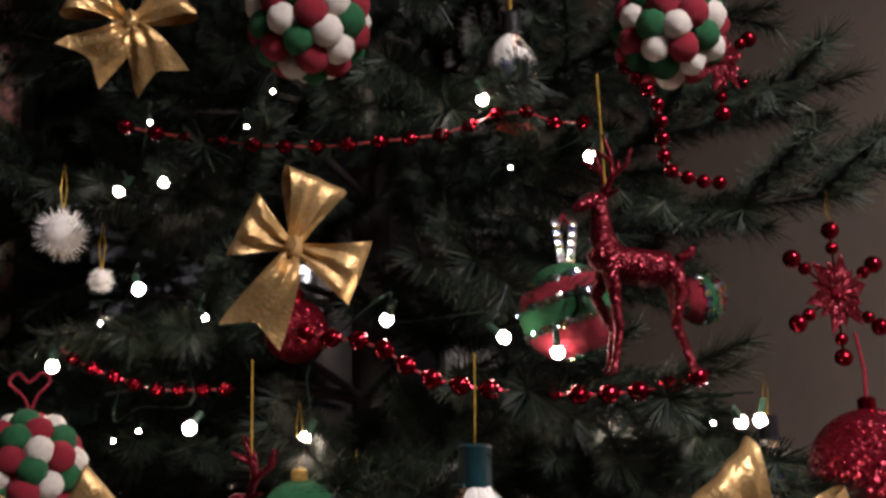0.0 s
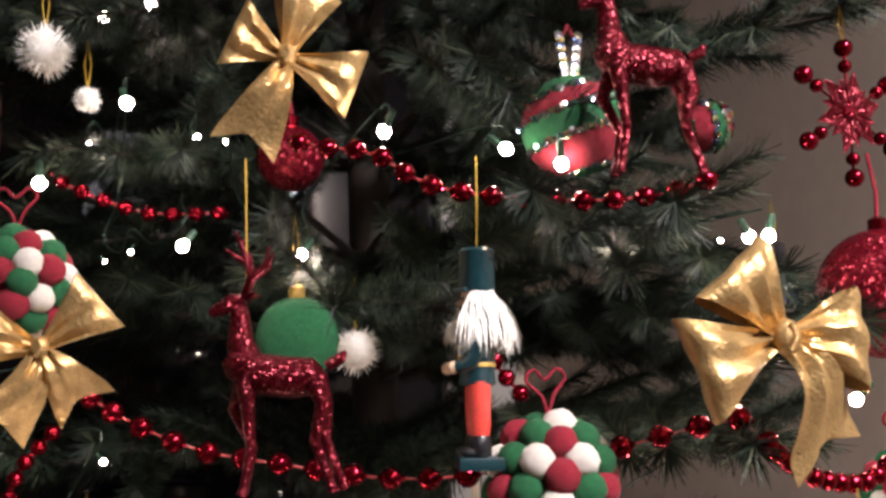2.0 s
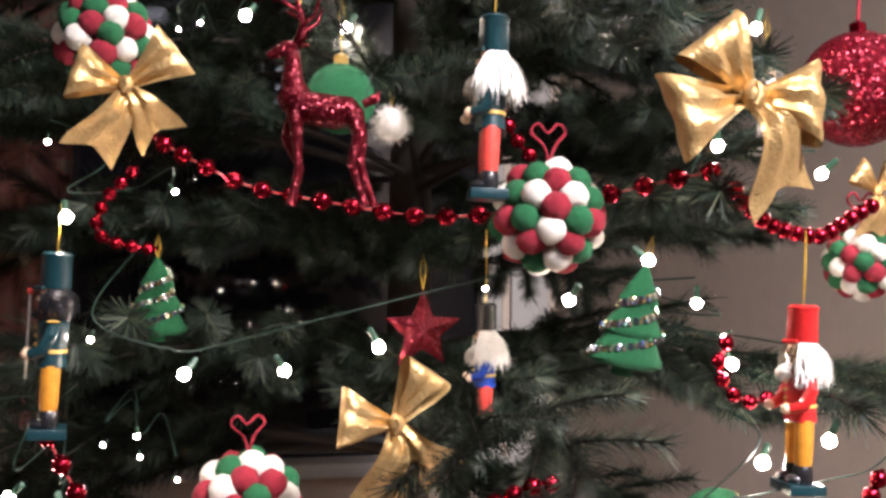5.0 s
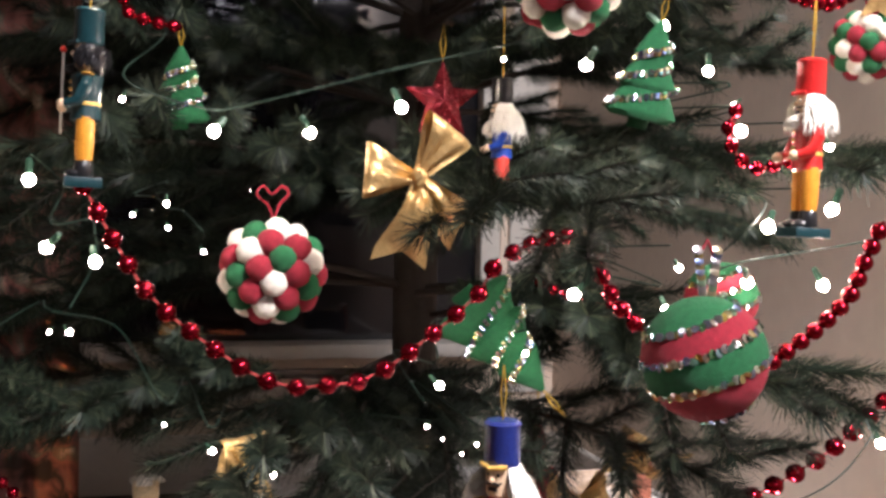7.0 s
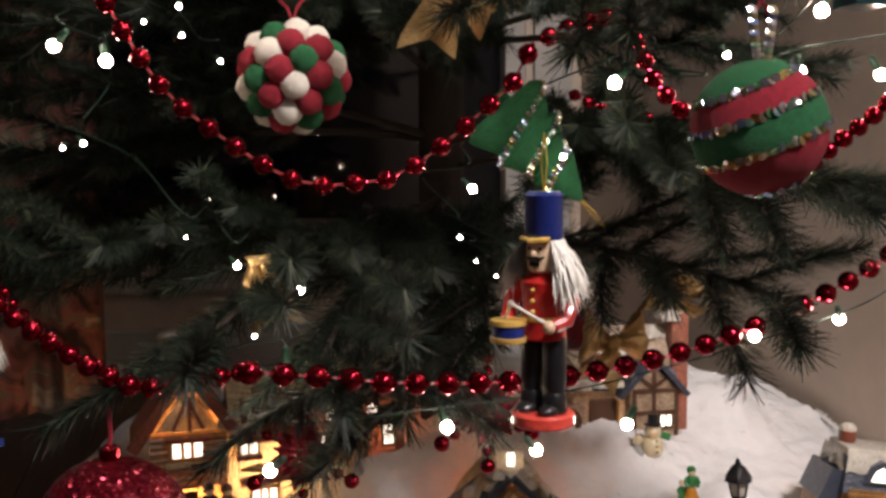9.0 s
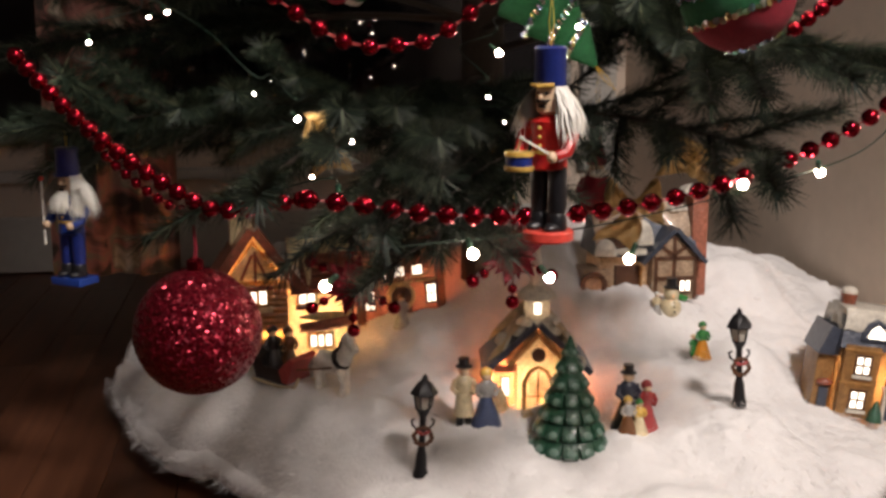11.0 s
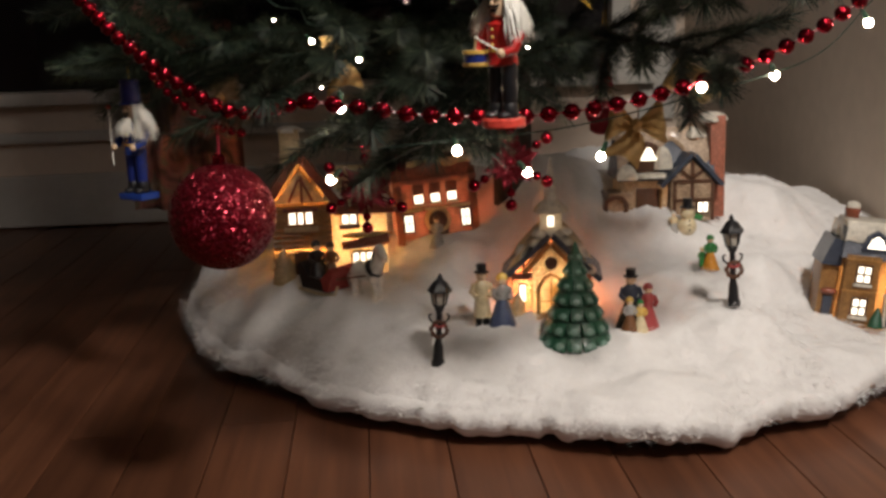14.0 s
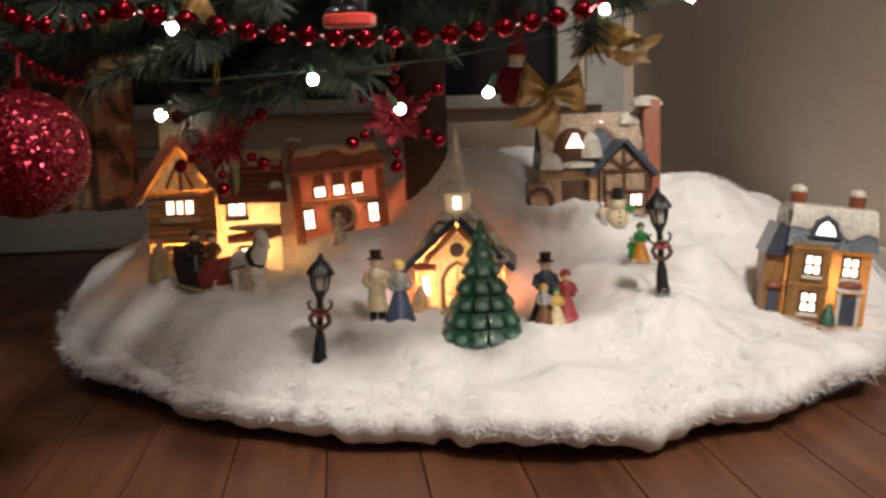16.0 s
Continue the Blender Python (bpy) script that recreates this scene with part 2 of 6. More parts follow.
f_tc, f_no, f_ramp = fn.new("ShaderNodeTexCoord"), fn.new("ShaderNodeTexNoise"), fn.new("ShaderNodeValToRGB")
f_no.inputs["Scale"].default_value, f_no.inputs["Detail"].default_value, f_no.inputs["Distortion"].default_value = 15, 3, 1.0
f_ramp.color_ramp.elements[0].position, f_ramp.color_ramp.elements[0].color = 0.38, (0.05, 0.035, 0.028, 1)
f_ramp.color_ramp.elements[1].position, f_ramp.color_ramp.elements[1].color = 0.68, (0.60, 0.50, 0.38, 1)
f_ramp.color_ramp.elements.new(0.50).color = (0.36, 0.15, 0.12, 1)
f_ramp.color_ramp.elements.new(0.58).color = (0.22, 0.19, 0.13, 1)
fl_.new(f_tc.outputs["Object"], f_no.inputs["Vector"])
fl_.new(f_no.outputs[0], f_ramp.inputs[0])
fl_.new(f_ramp.outputs[0], fp.inputs["Base Color"])
fp.inputs["Roughness"].default_value = 0.9
GLASS, gn, gl, gp = nodes_of("window_glass")
gp.inputs["Base Color"].default_value = (0.02, 0.02, 0.025, 1)
gp.inputs["Roughness"].default_value, gp.inputs["Transmission Weight"].default_value = 0.03, 0.6

# ---- mesh tools ----


class Geo:
    """Collects shaped pieces and turns them into one mesh."""

    def __init__(self):
        self.v, self.f, self.k, self.mats = [], [], [], []

    def slot(self, m):
        if m not in self.mats:
            self.mats.append(m)
        return self.mats.index(m)

    def put(self, verts, faces, m, at=None):
        base, k = len(self.v), self.slot(m)
        self.v += [tuple(at @ Vector(p)) if at else tuple(p) for p in verts]
        self.f += [[base + i for i in f] for f in faces]
        self.k += [k] * len(faces)
        return self

    def lathe(self, prof, m, at=None, seg=16, squash=1.0):
        verts, faces, n = [], [], len(prof)
        for r, z in prof:
            for i in range(seg):
                a = 2 * math.pi * i / seg
                verts.append((max(r, 1e-5) * math.cos(a), max(r, 1e-5) * math.sin(a) * squash, z))
        for j in range(n - 1):
            for i in range(seg):
                k = (i + 1) % seg
                faces.append((j * seg + i, j * seg + k, (j + 1) * seg + k, (j + 1) * seg + i))
        faces.append(tuple(range(seg))[::-1])
        faces.append(tuple((n - 1) * seg + i for i in range(seg)))
        return self.put(verts, faces, m, at)

    def ball(self, r, m, at=None, seg=14, rings=9):
        r = r if isinstance(r, tuple) else (r, r, r)
        prof = [(math.sin(math.pi * j / rings), -math.cos(math.pi * j / rings)) for j in range(rings + 1)]
        return self.lathe(prof, m, (at or Matrix()) @ Matrix.Diagonal((*r, 1)), seg)

    def tube(self, pts, rad, m, seg=8, at=None):
        pts = [Vector(p) for p in pts]
        rads = rad if isinstance(rad, (list, tuple)) else [rad] * len(pts)
        verts, faces, side = [], [], None
        for i, p in enumerate(pts):
            d = (pts[min(i + 1, len(pts) - 1)] - pts[max(i - 1, 0)]).normalized()
            if side is None:
                side = d.orthogonal().normalized()
            side = (side - d * side.dot(d)).normalized()
            up = d.cross(side)
            for k in range(seg):
                a = 2 * math.pi * k / seg
                verts.append(p + (side * math.cos(a) + up * math.sin(a)) * rads[i])
        for j in range(len(pts) - 1):
            for i in range(seg):
                k = (i + 1) % seg
                faces.append((j * seg + i, j * seg + k, (j + 1) * seg + k, (j + 1) * seg + i))
        faces += [tuple(range(seg))[::-1], tuple((len(pts) - 1) * seg + i for i in range(seg))]
        return self.put(verts, faces, m, at)

    def box(self, size, m, at=None, bevel=0.0):
        bm = bmesh.new()
        bmesh.ops.create_cube(bm, size=1.0, matrix=Matrix.Diagonal((*size, 1)))
        if bevel:
            bmesh.ops.bevel(bm, geom=list(bm.edges), offset=bevel, segments=2, profile=0.6, affect="EDGES")
        bm.verts.index_update()
        self.put([p.co.copy() for p in bm.verts], [[p.index for p in f.verts] for f in bm.faces], m, at)
        bm.free()
        return self

    def prism(self, poly, depth, m, at=None):
        """poly in x, z, pushed along y from -depth/2 to depth/2."""
        n = len(poly)
        verts = [(x, -depth / 2, z) for x, z in poly] + [(x, depth / 2, z) for x, z in poly]
        faces = [tuple(range(n)), tuple(range(2 * n - 1, n - 1, -1))] + [(i + n, (i + 1) % n + n, (i + 1) % n, i) for i in range(n)]
        return self.put(verts, faces, m, at)

    def mesh(self, name, smooth=True):
        me = bpy.data.meshes.new(name)
        me.from_pydata(self.v, [], self.f)
        for m in self.mats:
            me.materials.append(m)
        me.polygons.foreach_set("material_index", self.k)
        me.validate()
        if smooth:
            me.polygons.foreach_set("use_smooth", [True] * len(me.polygons))
            me.set_sharp_from_angle(angle=radians(40))
        me.update()
        return me


def part(name, geo, parent=None, at=None, label="", smooth=True):
    data = geo.mesh(name, smooth) if isinstance(geo, Geo) else geo
    ob = new(name, data)
    if parent:
        ob.parent = parent
    if at is not None:
        ob.matrix_local = at
    return tagged(ob, label) if label else ob


def thing(name, at, label, category, group="", kind=""):
    ob = new(name)
    ob.empty_display_size = 0.02
    ob.matrix_world = at
    return tagged(ob, label, category, group, kind)


def T(x, y, z):
    return Matrix.Translation((x, y, z))


def R(angle, axis):
    return Matrix.Rotation(radians(angle), 4, axis)


def spline(pts, step):
    """A smooth line through pts, cut into even steps."""
    pts = [Vector(p) for p in pts]
    fine = []
    for i in range(len(pts) - 1):
        a, b, c, d = pts[max(i - 1, 0)], pts[i], pts[i + 1], pts[min(i + 2, len(pts) - 1)]
        for j in range(24):
            t = j / 24
            fine.append(0.5 * (2 * b + (c - a) * t + (2 * a - 5 * b + 4 * c - d) * t * t + (3 * b - a - 3 * c + d) * t**3))
    fine.append(pts[-1])
    out, left = [fine[0]], step
    for p, q in zip(fine, fine[1:]):
        gap = (q - p).length
        while gap >= left:
            p = p + (q - p) * (left / gap)
            out.append(p.copy())
            gap, left = (q - p).length, step
        left -= gap
    return out

# ---- the room ----
BACK, RIGHT, LEFT, FRONT, TOP = 2.22, 0.70, -2.4, -3.0, 2.45


def slab(name, lo, hi, m, label, category="wall", bevel=0.0):
    size = [b - a for a, b in zip(lo, hi)]
    ob = part(name, Geo().box(size, m, None, bevel), None, T(*[(a + b) / 2 for a, b in zip(lo, hi)]), smooth=False)
    return tagged(ob, label, category, kind="structure")


WX0, WX1, WZ0, WZ1 = -2.0, 0.57, 0.29, 2.1
slab("wall_right", (RIGHT, FRONT, 0), (RIGHT + 0.12, BACK + 0.12, TOP), WALL, "plain beige painted wall beside the tree")
slab("wall_left", (LEFT - 0.12, FRONT, 0), (LEFT, BACK + 0.12, TOP), WALL, "plain beige painted side wall of the room")
slab("wall_front", (LEFT - 0.12, FRONT - 0.12, 0), (RIGHT + 0.12, FRONT, TOP), WALL, "plain beige painted wall behind the camera")
back = tagged(new("wall_back"), "beige back wall with a wide low night window", "wall", kind="structure")
for lo, hi in (((LEFT, BACK, 0), (RIGHT, BACK + 0.12, WZ0)), ((LEFT, BACK, WZ1), (RIGHT, BACK + 0.12, TOP)), ((LEFT, BACK, WZ0), (WX0, BACK + 0.12, WZ1)), ((WX1, BACK, WZ0), (RIGHT, BACK + 0.12, WZ1))):
    part("wall_section", Geo().box([b - a for a, b in zip(lo, hi)], WALL), back, T(*[(a + b) / 2 for a, b in zip(lo, hi)]), smooth=False)
slab("ceiling", (LEFT - 0.12, FRONT - 0.12, TOP), (RIGHT + 0.12, BACK + 0.12, TOP + 0.1), CEIL, "plain white painted ceiling of the room", "ceiling")
win = tagged(new("window_1"), "wide dark window at night with white sill", "window", kind="structure")
part("pane", Geo().box((WX1 - WX0, 0.006, WZ1 - WZ0), GLASS), win, T((WX0 + WX1) / 2, BACK + 0.06, (WZ0 + WZ1) / 2), smooth=False)
part("window_sill", Geo().box((WX1 - WX0 + 0.1, 0.10, 0.03), TRIM, None, 0.006), win, T((WX0 + WX1) / 2, BACK - 0.005, WZ0 + 0.012))
for x in (WX0 + 0.02, -1.45, WX1 - 0.02):
    part("window_frame", Geo().box((0.05, 0.05, WZ1 - WZ0), TRIM, None, 0.006), win, T(x, BACK + 0.03, (WZ0 + WZ1) / 2))
part("window_frame", Geo().box((WX1 - WX0, 0.045, 0.05), TRIM, None, 0.006), win, T((WX0 + WX1) / 2, BACK + 0.031, WZ1 - 0.025))
slab("baseboard_back", (LEFT, BACK - 0.018, 0.004), (RIGHT - 0.02, BACK - 0.002, 0.125), TRIM, "white painted baseboard under the window", "baseboard", 0.005)
slab("baseboard_right", (RIGHT - 0.018, FRONT, 0.004), (RIGHT - 0.002, BACK - 0.02, 0.11), TRIM, "white painted baseboard along the wall", "baseboard", 0.005)
slab("trim_moulding", (LEFT, BACK - 0.03, 0.20), (0.2, BACK - 0.002, 0.225), TRIM, "white painted moulding below the window sill", "trim", 0.006)
casing = tagged(new("trim_casing"), "white panelled casing between window and corner", "trim", kind="structure")
part("board", Geo().box((0.088, 0.016, 1.9), TRIM, None, 0.004), casing, T(0.63, BACK - 0.010, 1.15))
night = slab("backdrop", (WX0 - 2, BACK + 2.0, -1), (WX1 + 2, BACK + 2.05, 4), PAINT["black"], "dark night outside the window", "backdrop")


def curtain(x0, x1, y, z0, z1):
    g, n = Geo(), 90
    verts, faces = [], []
    for side in (0.0, 0.004):
        for z in (z0, (z0 + z1) / 2, z1):
            for i in range(n):
                u = i / (n - 1)
                verts.append((x0 + (x1 - x0) * u, y + side + 0.012 * math.sin(u * 15) + 0.004 * math.sin(u * 41 + z), z))
    for s in range(2):
        for j in range(2):
            for i in range(n - 1):
                a = s * 3 * n + j * n + i
                faces.append((a, a + 1, a + n + 1, a + n))
    g.put(verts, faces, FABRIC)
    return g


cur = thing("curtain", T(0, 0, 0), "brown floral fabric curtain hanging beside the dark window", "curtain")
part("panel", curtain(-0.43, -0.26, 1.34, 0.17, 2.15), cur)
part("rod", Geo().tube([(-2.39, 1.34, 2.16), (-0.2, 1.34, 2.16)], 0.012, IRON, 10), cur)

# ---- snow sheet with its platform ----
SUPPORT = [(-0.004, 0.80, 0.086), (0.327, 0.81, 0.122), (0.22, 0.845, 0.090), (0.151, 0.84, 0.074), (-0.16, 1.06, 0.118), (-0.06, 1.04, 0.122), (0.024, 1.14, 0.148), (0.14, 0.9, 0.100), (0.33, 1.1, 0.178),
           (0.52, 0.92, 0.064), (0.54, 0.87, 0.056), (0.47, 0.88, 0.060), (0.43, 0.84, 0.066), (0.46, 0.93, 0.066), (0.57, 0.91, 0.058), (0.43, 0.90, 0.085), (0.343, 0.95, 0.130), (-0.11, 0.96, 0.112), (0.18, 1.18, 0.25), (0.30, 1.3, 0.24), (0.0, 1.32, 0.2), (-0.25, 1.05, 0.11), (0.62, 1.1, 0.11), (0.065, 0.88, 0.092), (0.15, 0.74, 0.064), (0.05, 0.76, 0.066), (0.26, 0.74, 0.07), (0.42, 0.98, 0.14), (0.48, 1.2, 0.2)]


SX, SY, SA, SB = 0.217, 1.25, 0.560, 0.573


def edge(a):
    """The sheet's outline: its reach in the direction a, as a share of the oval's axes."""
    c, d = abs(math.cos(a)), abs(math.sin(a))
    wave = 1 + 0.012 * math.sin(5 * a + 1) + 0.010 * math.sin(11 * a) + 0.026 * noise.noise((math.cos(a) * 7, math.sin(a) * 7, 3)) + 0.014 * noise.noise((math.cos(a) * 24, math.sin(a) * 24, 8)) + 0.007 * noise.noise((math.cos(a) * 70, math.sin(a) * 70, 4))
    return wave * (c**1.6 + d**1.6) ** (-1 / 1.6)


def rim(x, y):
    """0 in the middle of the sheet, 1 at its edge."""
    u, v = (x - SX) / SA, (y - SY) / SB
    return math.hypot(u, v) / edge(math.atan2(v, u))


def snow(x, y):
    num = den = 0.0
    for sx, sy, sz in SUPPORT:
        d = (x - sx) ** 2 + (y - sy) ** 2 + 0.0006
        num, den = num + sz / d**1.6, den + 1 / d**1.6
    r = rim(x, y)
    fall = max(0.0, min(1.0, (1.0 - r) / 0.16)) ** 0.5
    return 0.046 + (num / den - 0.046) * fall


def snow_mesh():
    """The sheet as rings round its middle, with a rolled edge."""
    n, rings, verts, faces = 420, 90, [], []
    rows = [j / rings for j in range(rings + 1)]
    for j, k in enumerate(rows):
        for i in range(n):
            a = 2 * math.pi * i / n
            r = k * edge(a)
            x, y = min(SX + SA * r * math.cos(a), RIGHT - 0.022), SY + SB * r * math.sin(a)
            verts.append((x, y, snow(x, y) + 0.014 * noise.noise((x * 12, y * 12, 0)) + 0.005 * noise.noise((x * 45, y * 45, 5)) + 0.0012 * noise.noise((x * 130, y * 130, 2))))
    for drop, inset in ((0.0015, 1.009), (0.005, 1.017), (0.010, 1.021), (0.018, 1.018), (0.027, 1.006), (0.033, 0.985), (0.033, 0.80)):
        for i in range(n):
            a = 2 * math.pi * i / n
            x, y, z = verts[rings * n + i]
            r = inset * edge(a)
            verts.append((min(SX + SA * r * math.cos(a), RIGHT - 0.022), SY + SB * r * math.sin(a), max(z - drop - 0.010 * max(0.0, noise.noise((x * 38, y * 38, 1))), 0.003)))
    for j in range(rings + 7):
        for i in range(n):
            k = (i + 1) % n
            faces.append((j * n + i, (j + 1) * n + i, (j + 1) * n + k, j * n + k))
    return Geo().put(verts, faces, COTTON)


def tufts():
    """Loose cotton fibres along the edge and over the sheet."""
    rnd, g = random.Random(5), Geo()
    for i in range(36000):
        a = rnd.uniform(math.pi, 2 * math.pi)
        k = (rnd.uniform(0.94, 1.032) if i < 16000 else rnd.uniform(0.25, 1.0) ** 0.6) * edge(a)
        x, y = min(SX + SA * k * math.cos(a), RIGHT - 0.022), SY + SB * k * math.sin(a)
        z = snow(x, y) - rnd.uniform(-0.003, 0.018 if i < 16000 else 0.002)
        d = Vector((math.cos(a) + rnd.uniform(-1, 1), math.sin(a) + rnd.uniform(-1, 1), rnd.uniform(-0.7, 0.4))).normalized() * rnd.uniform(0.004, 0.015)
        p = Vector((x, y, max(z, 0.006)))
        s = d.orthogonal().normalized() * 0.00034
        g.put([p - s, p + s, p + d], [(0, 1, 2)], COTTON)
    return g


sheet = thing("snow_sheet", T(0, 0, 0), "white cotton batting spread as snow under the tree", "fake snow")
part("batting", snow_mesh(), sheet)
part("loose_fibre", tufts(), sheet)
plat = thing("platform_box", T(0.2, 1.25, 0), "white cardboard box under the cotton snow", "box")
part("box_body", Geo().box((0.60, 0.74, 0.034), CARD, T(0, 0, 0.018), 0.002), plat)
part("corner_flap", Geo().box((0.07, 0.09, 0.03), CARD, T(0.05, -0.475, 0.017) @ R(38, "Z"), 0.002), plat)

# ---- christmas tree ----
TX, TY = 0.13, 1.15


def branch_mesh(seed):
    """A wired stem along +x, one metre long, with side twigs full of needles."""
    rnd, g = random.Random(seed), Geo()
    stem = [(u, 0.02 * math.sin(u * 5 + seed), 0.05 * math.sin(u * math.pi) - 0.10 * u * u) for u in [i / 10 for i in range(11)]]
    g.tube(stem, [0.011 - 0.007 * i / 10 for i in range(11)], BARK, 6)
    twigs = [(stem, 0.45)]
    for k in range(13):
        u = 0.34 + 0.62 * k / 12
        i = min(int(u * 10), 9)
        p = Vector(stem[i]).lerp(Vector(stem[i + 1]), u * 10 - i)
        side = 1 if k % 2 else -1
        ln = rnd.uniform(0.18, 0.30) * (1.15 - 0.45 * u)
        d = Vector((rnd.uniform(0.6, 1.0), side * rnd.uniform(0.5, 1.0), rnd.uniform(-0.35, 0.45))).normalized()
        pts = [p + d * ln * t + Vector((0.02 * t, 0, -0.03 * t * t)) for t in (0, 0.33, 0.66, 1)]
        g.tube(pts, [0.004, 0.003, 0.003, 0.002], BARK, 4)
        twigs.append((pts, 0.0))
    nv, nf = [], []
    for pts, start in twigs:
        pts = [Vector(p) for p in pts]
        total = sum((b - a).length for a, b in zip(pts, pts[1:]))
        for _ in range(int(total * (1 - start) * 2300)):
            u = start + (1 - start) * rnd.random()
            s = u * (len(pts) - 1)
            i = min(int(s), len(pts) - 2)
            p = pts[i].lerp(pts[i + 1], s - i)
            d = (pts[i + 1] - pts[i]).normalized()
            out = Vector((rnd.gauss(0, 1), rnd.gauss(0, 1), rnd.gauss(0, 1)))
            out = (out - d * out.dot(d)).normalized()
            way = (d * rnd.uniform(0.35, 1.1) + out).normalized() * rnd.uniform(0.030, 0.054)
            w = way.cross(out).normalized() if way.cross(out).length > 1e-6 else d.orthogonal()
            w = w * 0.0012
            b = len(nv)
            bend = Vector((0, 0, -0.006))
            nv += [p - w, p + w, p + way + bend + w * 0.35, p + way + bend - w * 0.35]
            nf.append((b, b + 1, b + 2, b + 3))
    g.put(nv, nf, NEEDLE)
    return g.mesh("branch")


tree = thing("christmas_tree", T(TX, TY, 0), "dark green artificial fir tree hung with ornaments and lights", "christmas tree")
part("trunk", Geo().lathe([(0.028, 0.05), (0.026, 0.6), (0.02, 1.4), (0.006, 2.05)], BARK, None, 12), tree)
BR = [branch_mesh(i) for i in range(7)]
rnd = random.Random(11)


def add_branch(z, angle, length, rise, roll, k, thick=None):
    s = thick or length
    m = T(0, 0, z) @ R(angle, "Z") @ R(-rise, "Y") @ R(roll, "X") @ Matrix.Diagonal((length, s, s, 1))
    part("branch", BR[k % 7], tree, m)


count = 0
for tier in range(15):
    z = 0.40 + 0.105 * tier
    reach = 0.56 - 0.10 * (z - 0.4) if z < 1.25 else 0.48 * (2.02 - z) / 0.77
    n = 13 if z < 1.3 else 9
    for k in range(n):
        ang = 360 * (k + 0.5 * (tier % 2)) / n + rnd.uniform(-9, 9)
        length = max(reach * rnd.uniform(0.88, 1.06), 0.1)
        rise = rnd.uniform(-2, 12)
        c, sn = math.cos(radians(ang)), math.sin(radians(ang))
        tip = (TX + length * c, TY + length * sn)
        # the side towards the wall is thin and short
        if c > 0.35 and z > 0.5:
            length *= 0.72
            if sn > -0.35 and (k + tier) % 2:
                continue
        # nothing hangs over the wall below the lowest garland
        if c > 0.45 and sn < 0.4 and z < 0.52:
            continue
        if sn > 0.5 and (k + tier) % 2:
            continue
        # low down behind the trunk the tree is open to the wall
        if sn > 0.1 and z < 0.64 and (k + tier) % 3:
            continue
        if tip[1] < 0.85 and -0.34 < tip[0] < 0.12 and (0.36 < z < 0.45 or 0.48 < z < 0.54):
            continue
        # the hollow in front of the trunk, where the tree is open
        if tip[1] < 0.85 and -0.30 < tip[0] < 0.10 and 0.42 < z < 0.76:
            length *= 0.55
        add_branch(z, ang, length, rise, rnd.uniform(-40, 40), count, 0.34 + 0.15 * length)
        count += 1


def tip_branch(z, x, y, dz, thick=0.42):
    """A branch from the trunk whose tip is at x, y."""
    dx, dy = x - TX, y - TY
    ln = math.hypot(dx, dy)
    add_branch(z, math.degrees(math.atan2(dy, dx)), ln, math.degrees(math.atan2(dz, ln)), 10, int(abs(x * 90)), thick)


for z, x, y, dz in ((0.98, 0.34, 0.62, 0.09), (1.04, 0.35, 0.68, 0.12), (0.44, -0.085, 0.595, -0.055), (0.43, -0.16, 0.60, -0.02), (0.44, -0.02, 0.64, -0.08), (0.43, 0.05, 0.70, -0.03), (0.60, 0.06, 0.61, 0.04), (0.62, 0.33, 0.62, 0.05), (0.47, 0.33, 0.66, 0.03),
                    (0.70, 0.21, 0.60, 0.10), (0.58, -0.22, 0.75, 0.10), (0.80, 0.30, 0.60, 0.07), (0.86, 0.12, 0.62, 0.06), (0.50, 0.22, 0.60, 0.0)):
    tip_branch(z, x, y, dz)

# ---- garlands and lights ----
bead = Geo().ball(0.0066, RED_BEAD, None, 16, 10).lathe([(0.0012, -0.0078), (0.0018, -0.0062), (0.0018, 0.0062), (0.0012, 0.0078)], RED_BEAD, None, 8).mesh("bead")


def garland(pts, gap, size, label):
    ob = thing("bead_garland", T(*pts[0]), label, "garland", "bead garlands on the tree")
    base = Vector(pts[0])
    line = [p - base for p in spline(pts, gap)]
    part("string", Geo().tube(line, 0.0008, PAINT["rose"], 5), ob)
    for i, p in enumerate(line):
        d = line[min(i + 1, len(line) - 1)] - line[max(i - 1, 0)]
        part("bead", bead, ob, T(*p) @ d.to_track_quat("Z", "Y").to_matrix().to_4x4() @ Matrix.Scale(size, 4))
    return ob


RB = "string of shiny red beads draped over fir branches"
garland([(-0.125, 0.71, 1.075), (-0.091, 0.7, 1.067), (-0.04, 0.693, 1.062), (-0.002, 0.686, 1.061), (0.038, 0.679, 1.065), (0.078, 0.672, 1.07), (0.123, 0.665, 1.087), (0.145, 0.657, 1.077), (0.17, 0.655, 1.078)], 0.0205, 0.78, RB)
garland([(0.180, 0.61, 1.10), (0.189, 0.6, 1.082), (0.196, 0.6, 1.071), (0.197, 0.6, 1.059), (0.198, 0.6, 1.034), (0.21, 0.6, 1.027), (0.225, 0.6, 1.024), (0.245, 0.6, 1.024)], 0.0112, 0.7, RB)
garland([(-0.165, 0.76, 0.94), (-0.151, 0.755, 0.929), (-0.127, 0.751, 0.918), (-0.103, 0.747, 0.91), (-0.076, 0.743, 0.909), (-0.055, 0.739, 0.909)], 0.0145, 0.75, RB)
garland([(-0.02, 0.65, 0.935), (0.002, 0.64, 0.929), (0.018, 0.631, 0.926), (0.05, 0.612, 0.903), (0.114, 0.593, 0.893), (0.166, 0.574, 0.894), (0.2, 0.555, 0.905)], 0.0168, 0.9, RB)
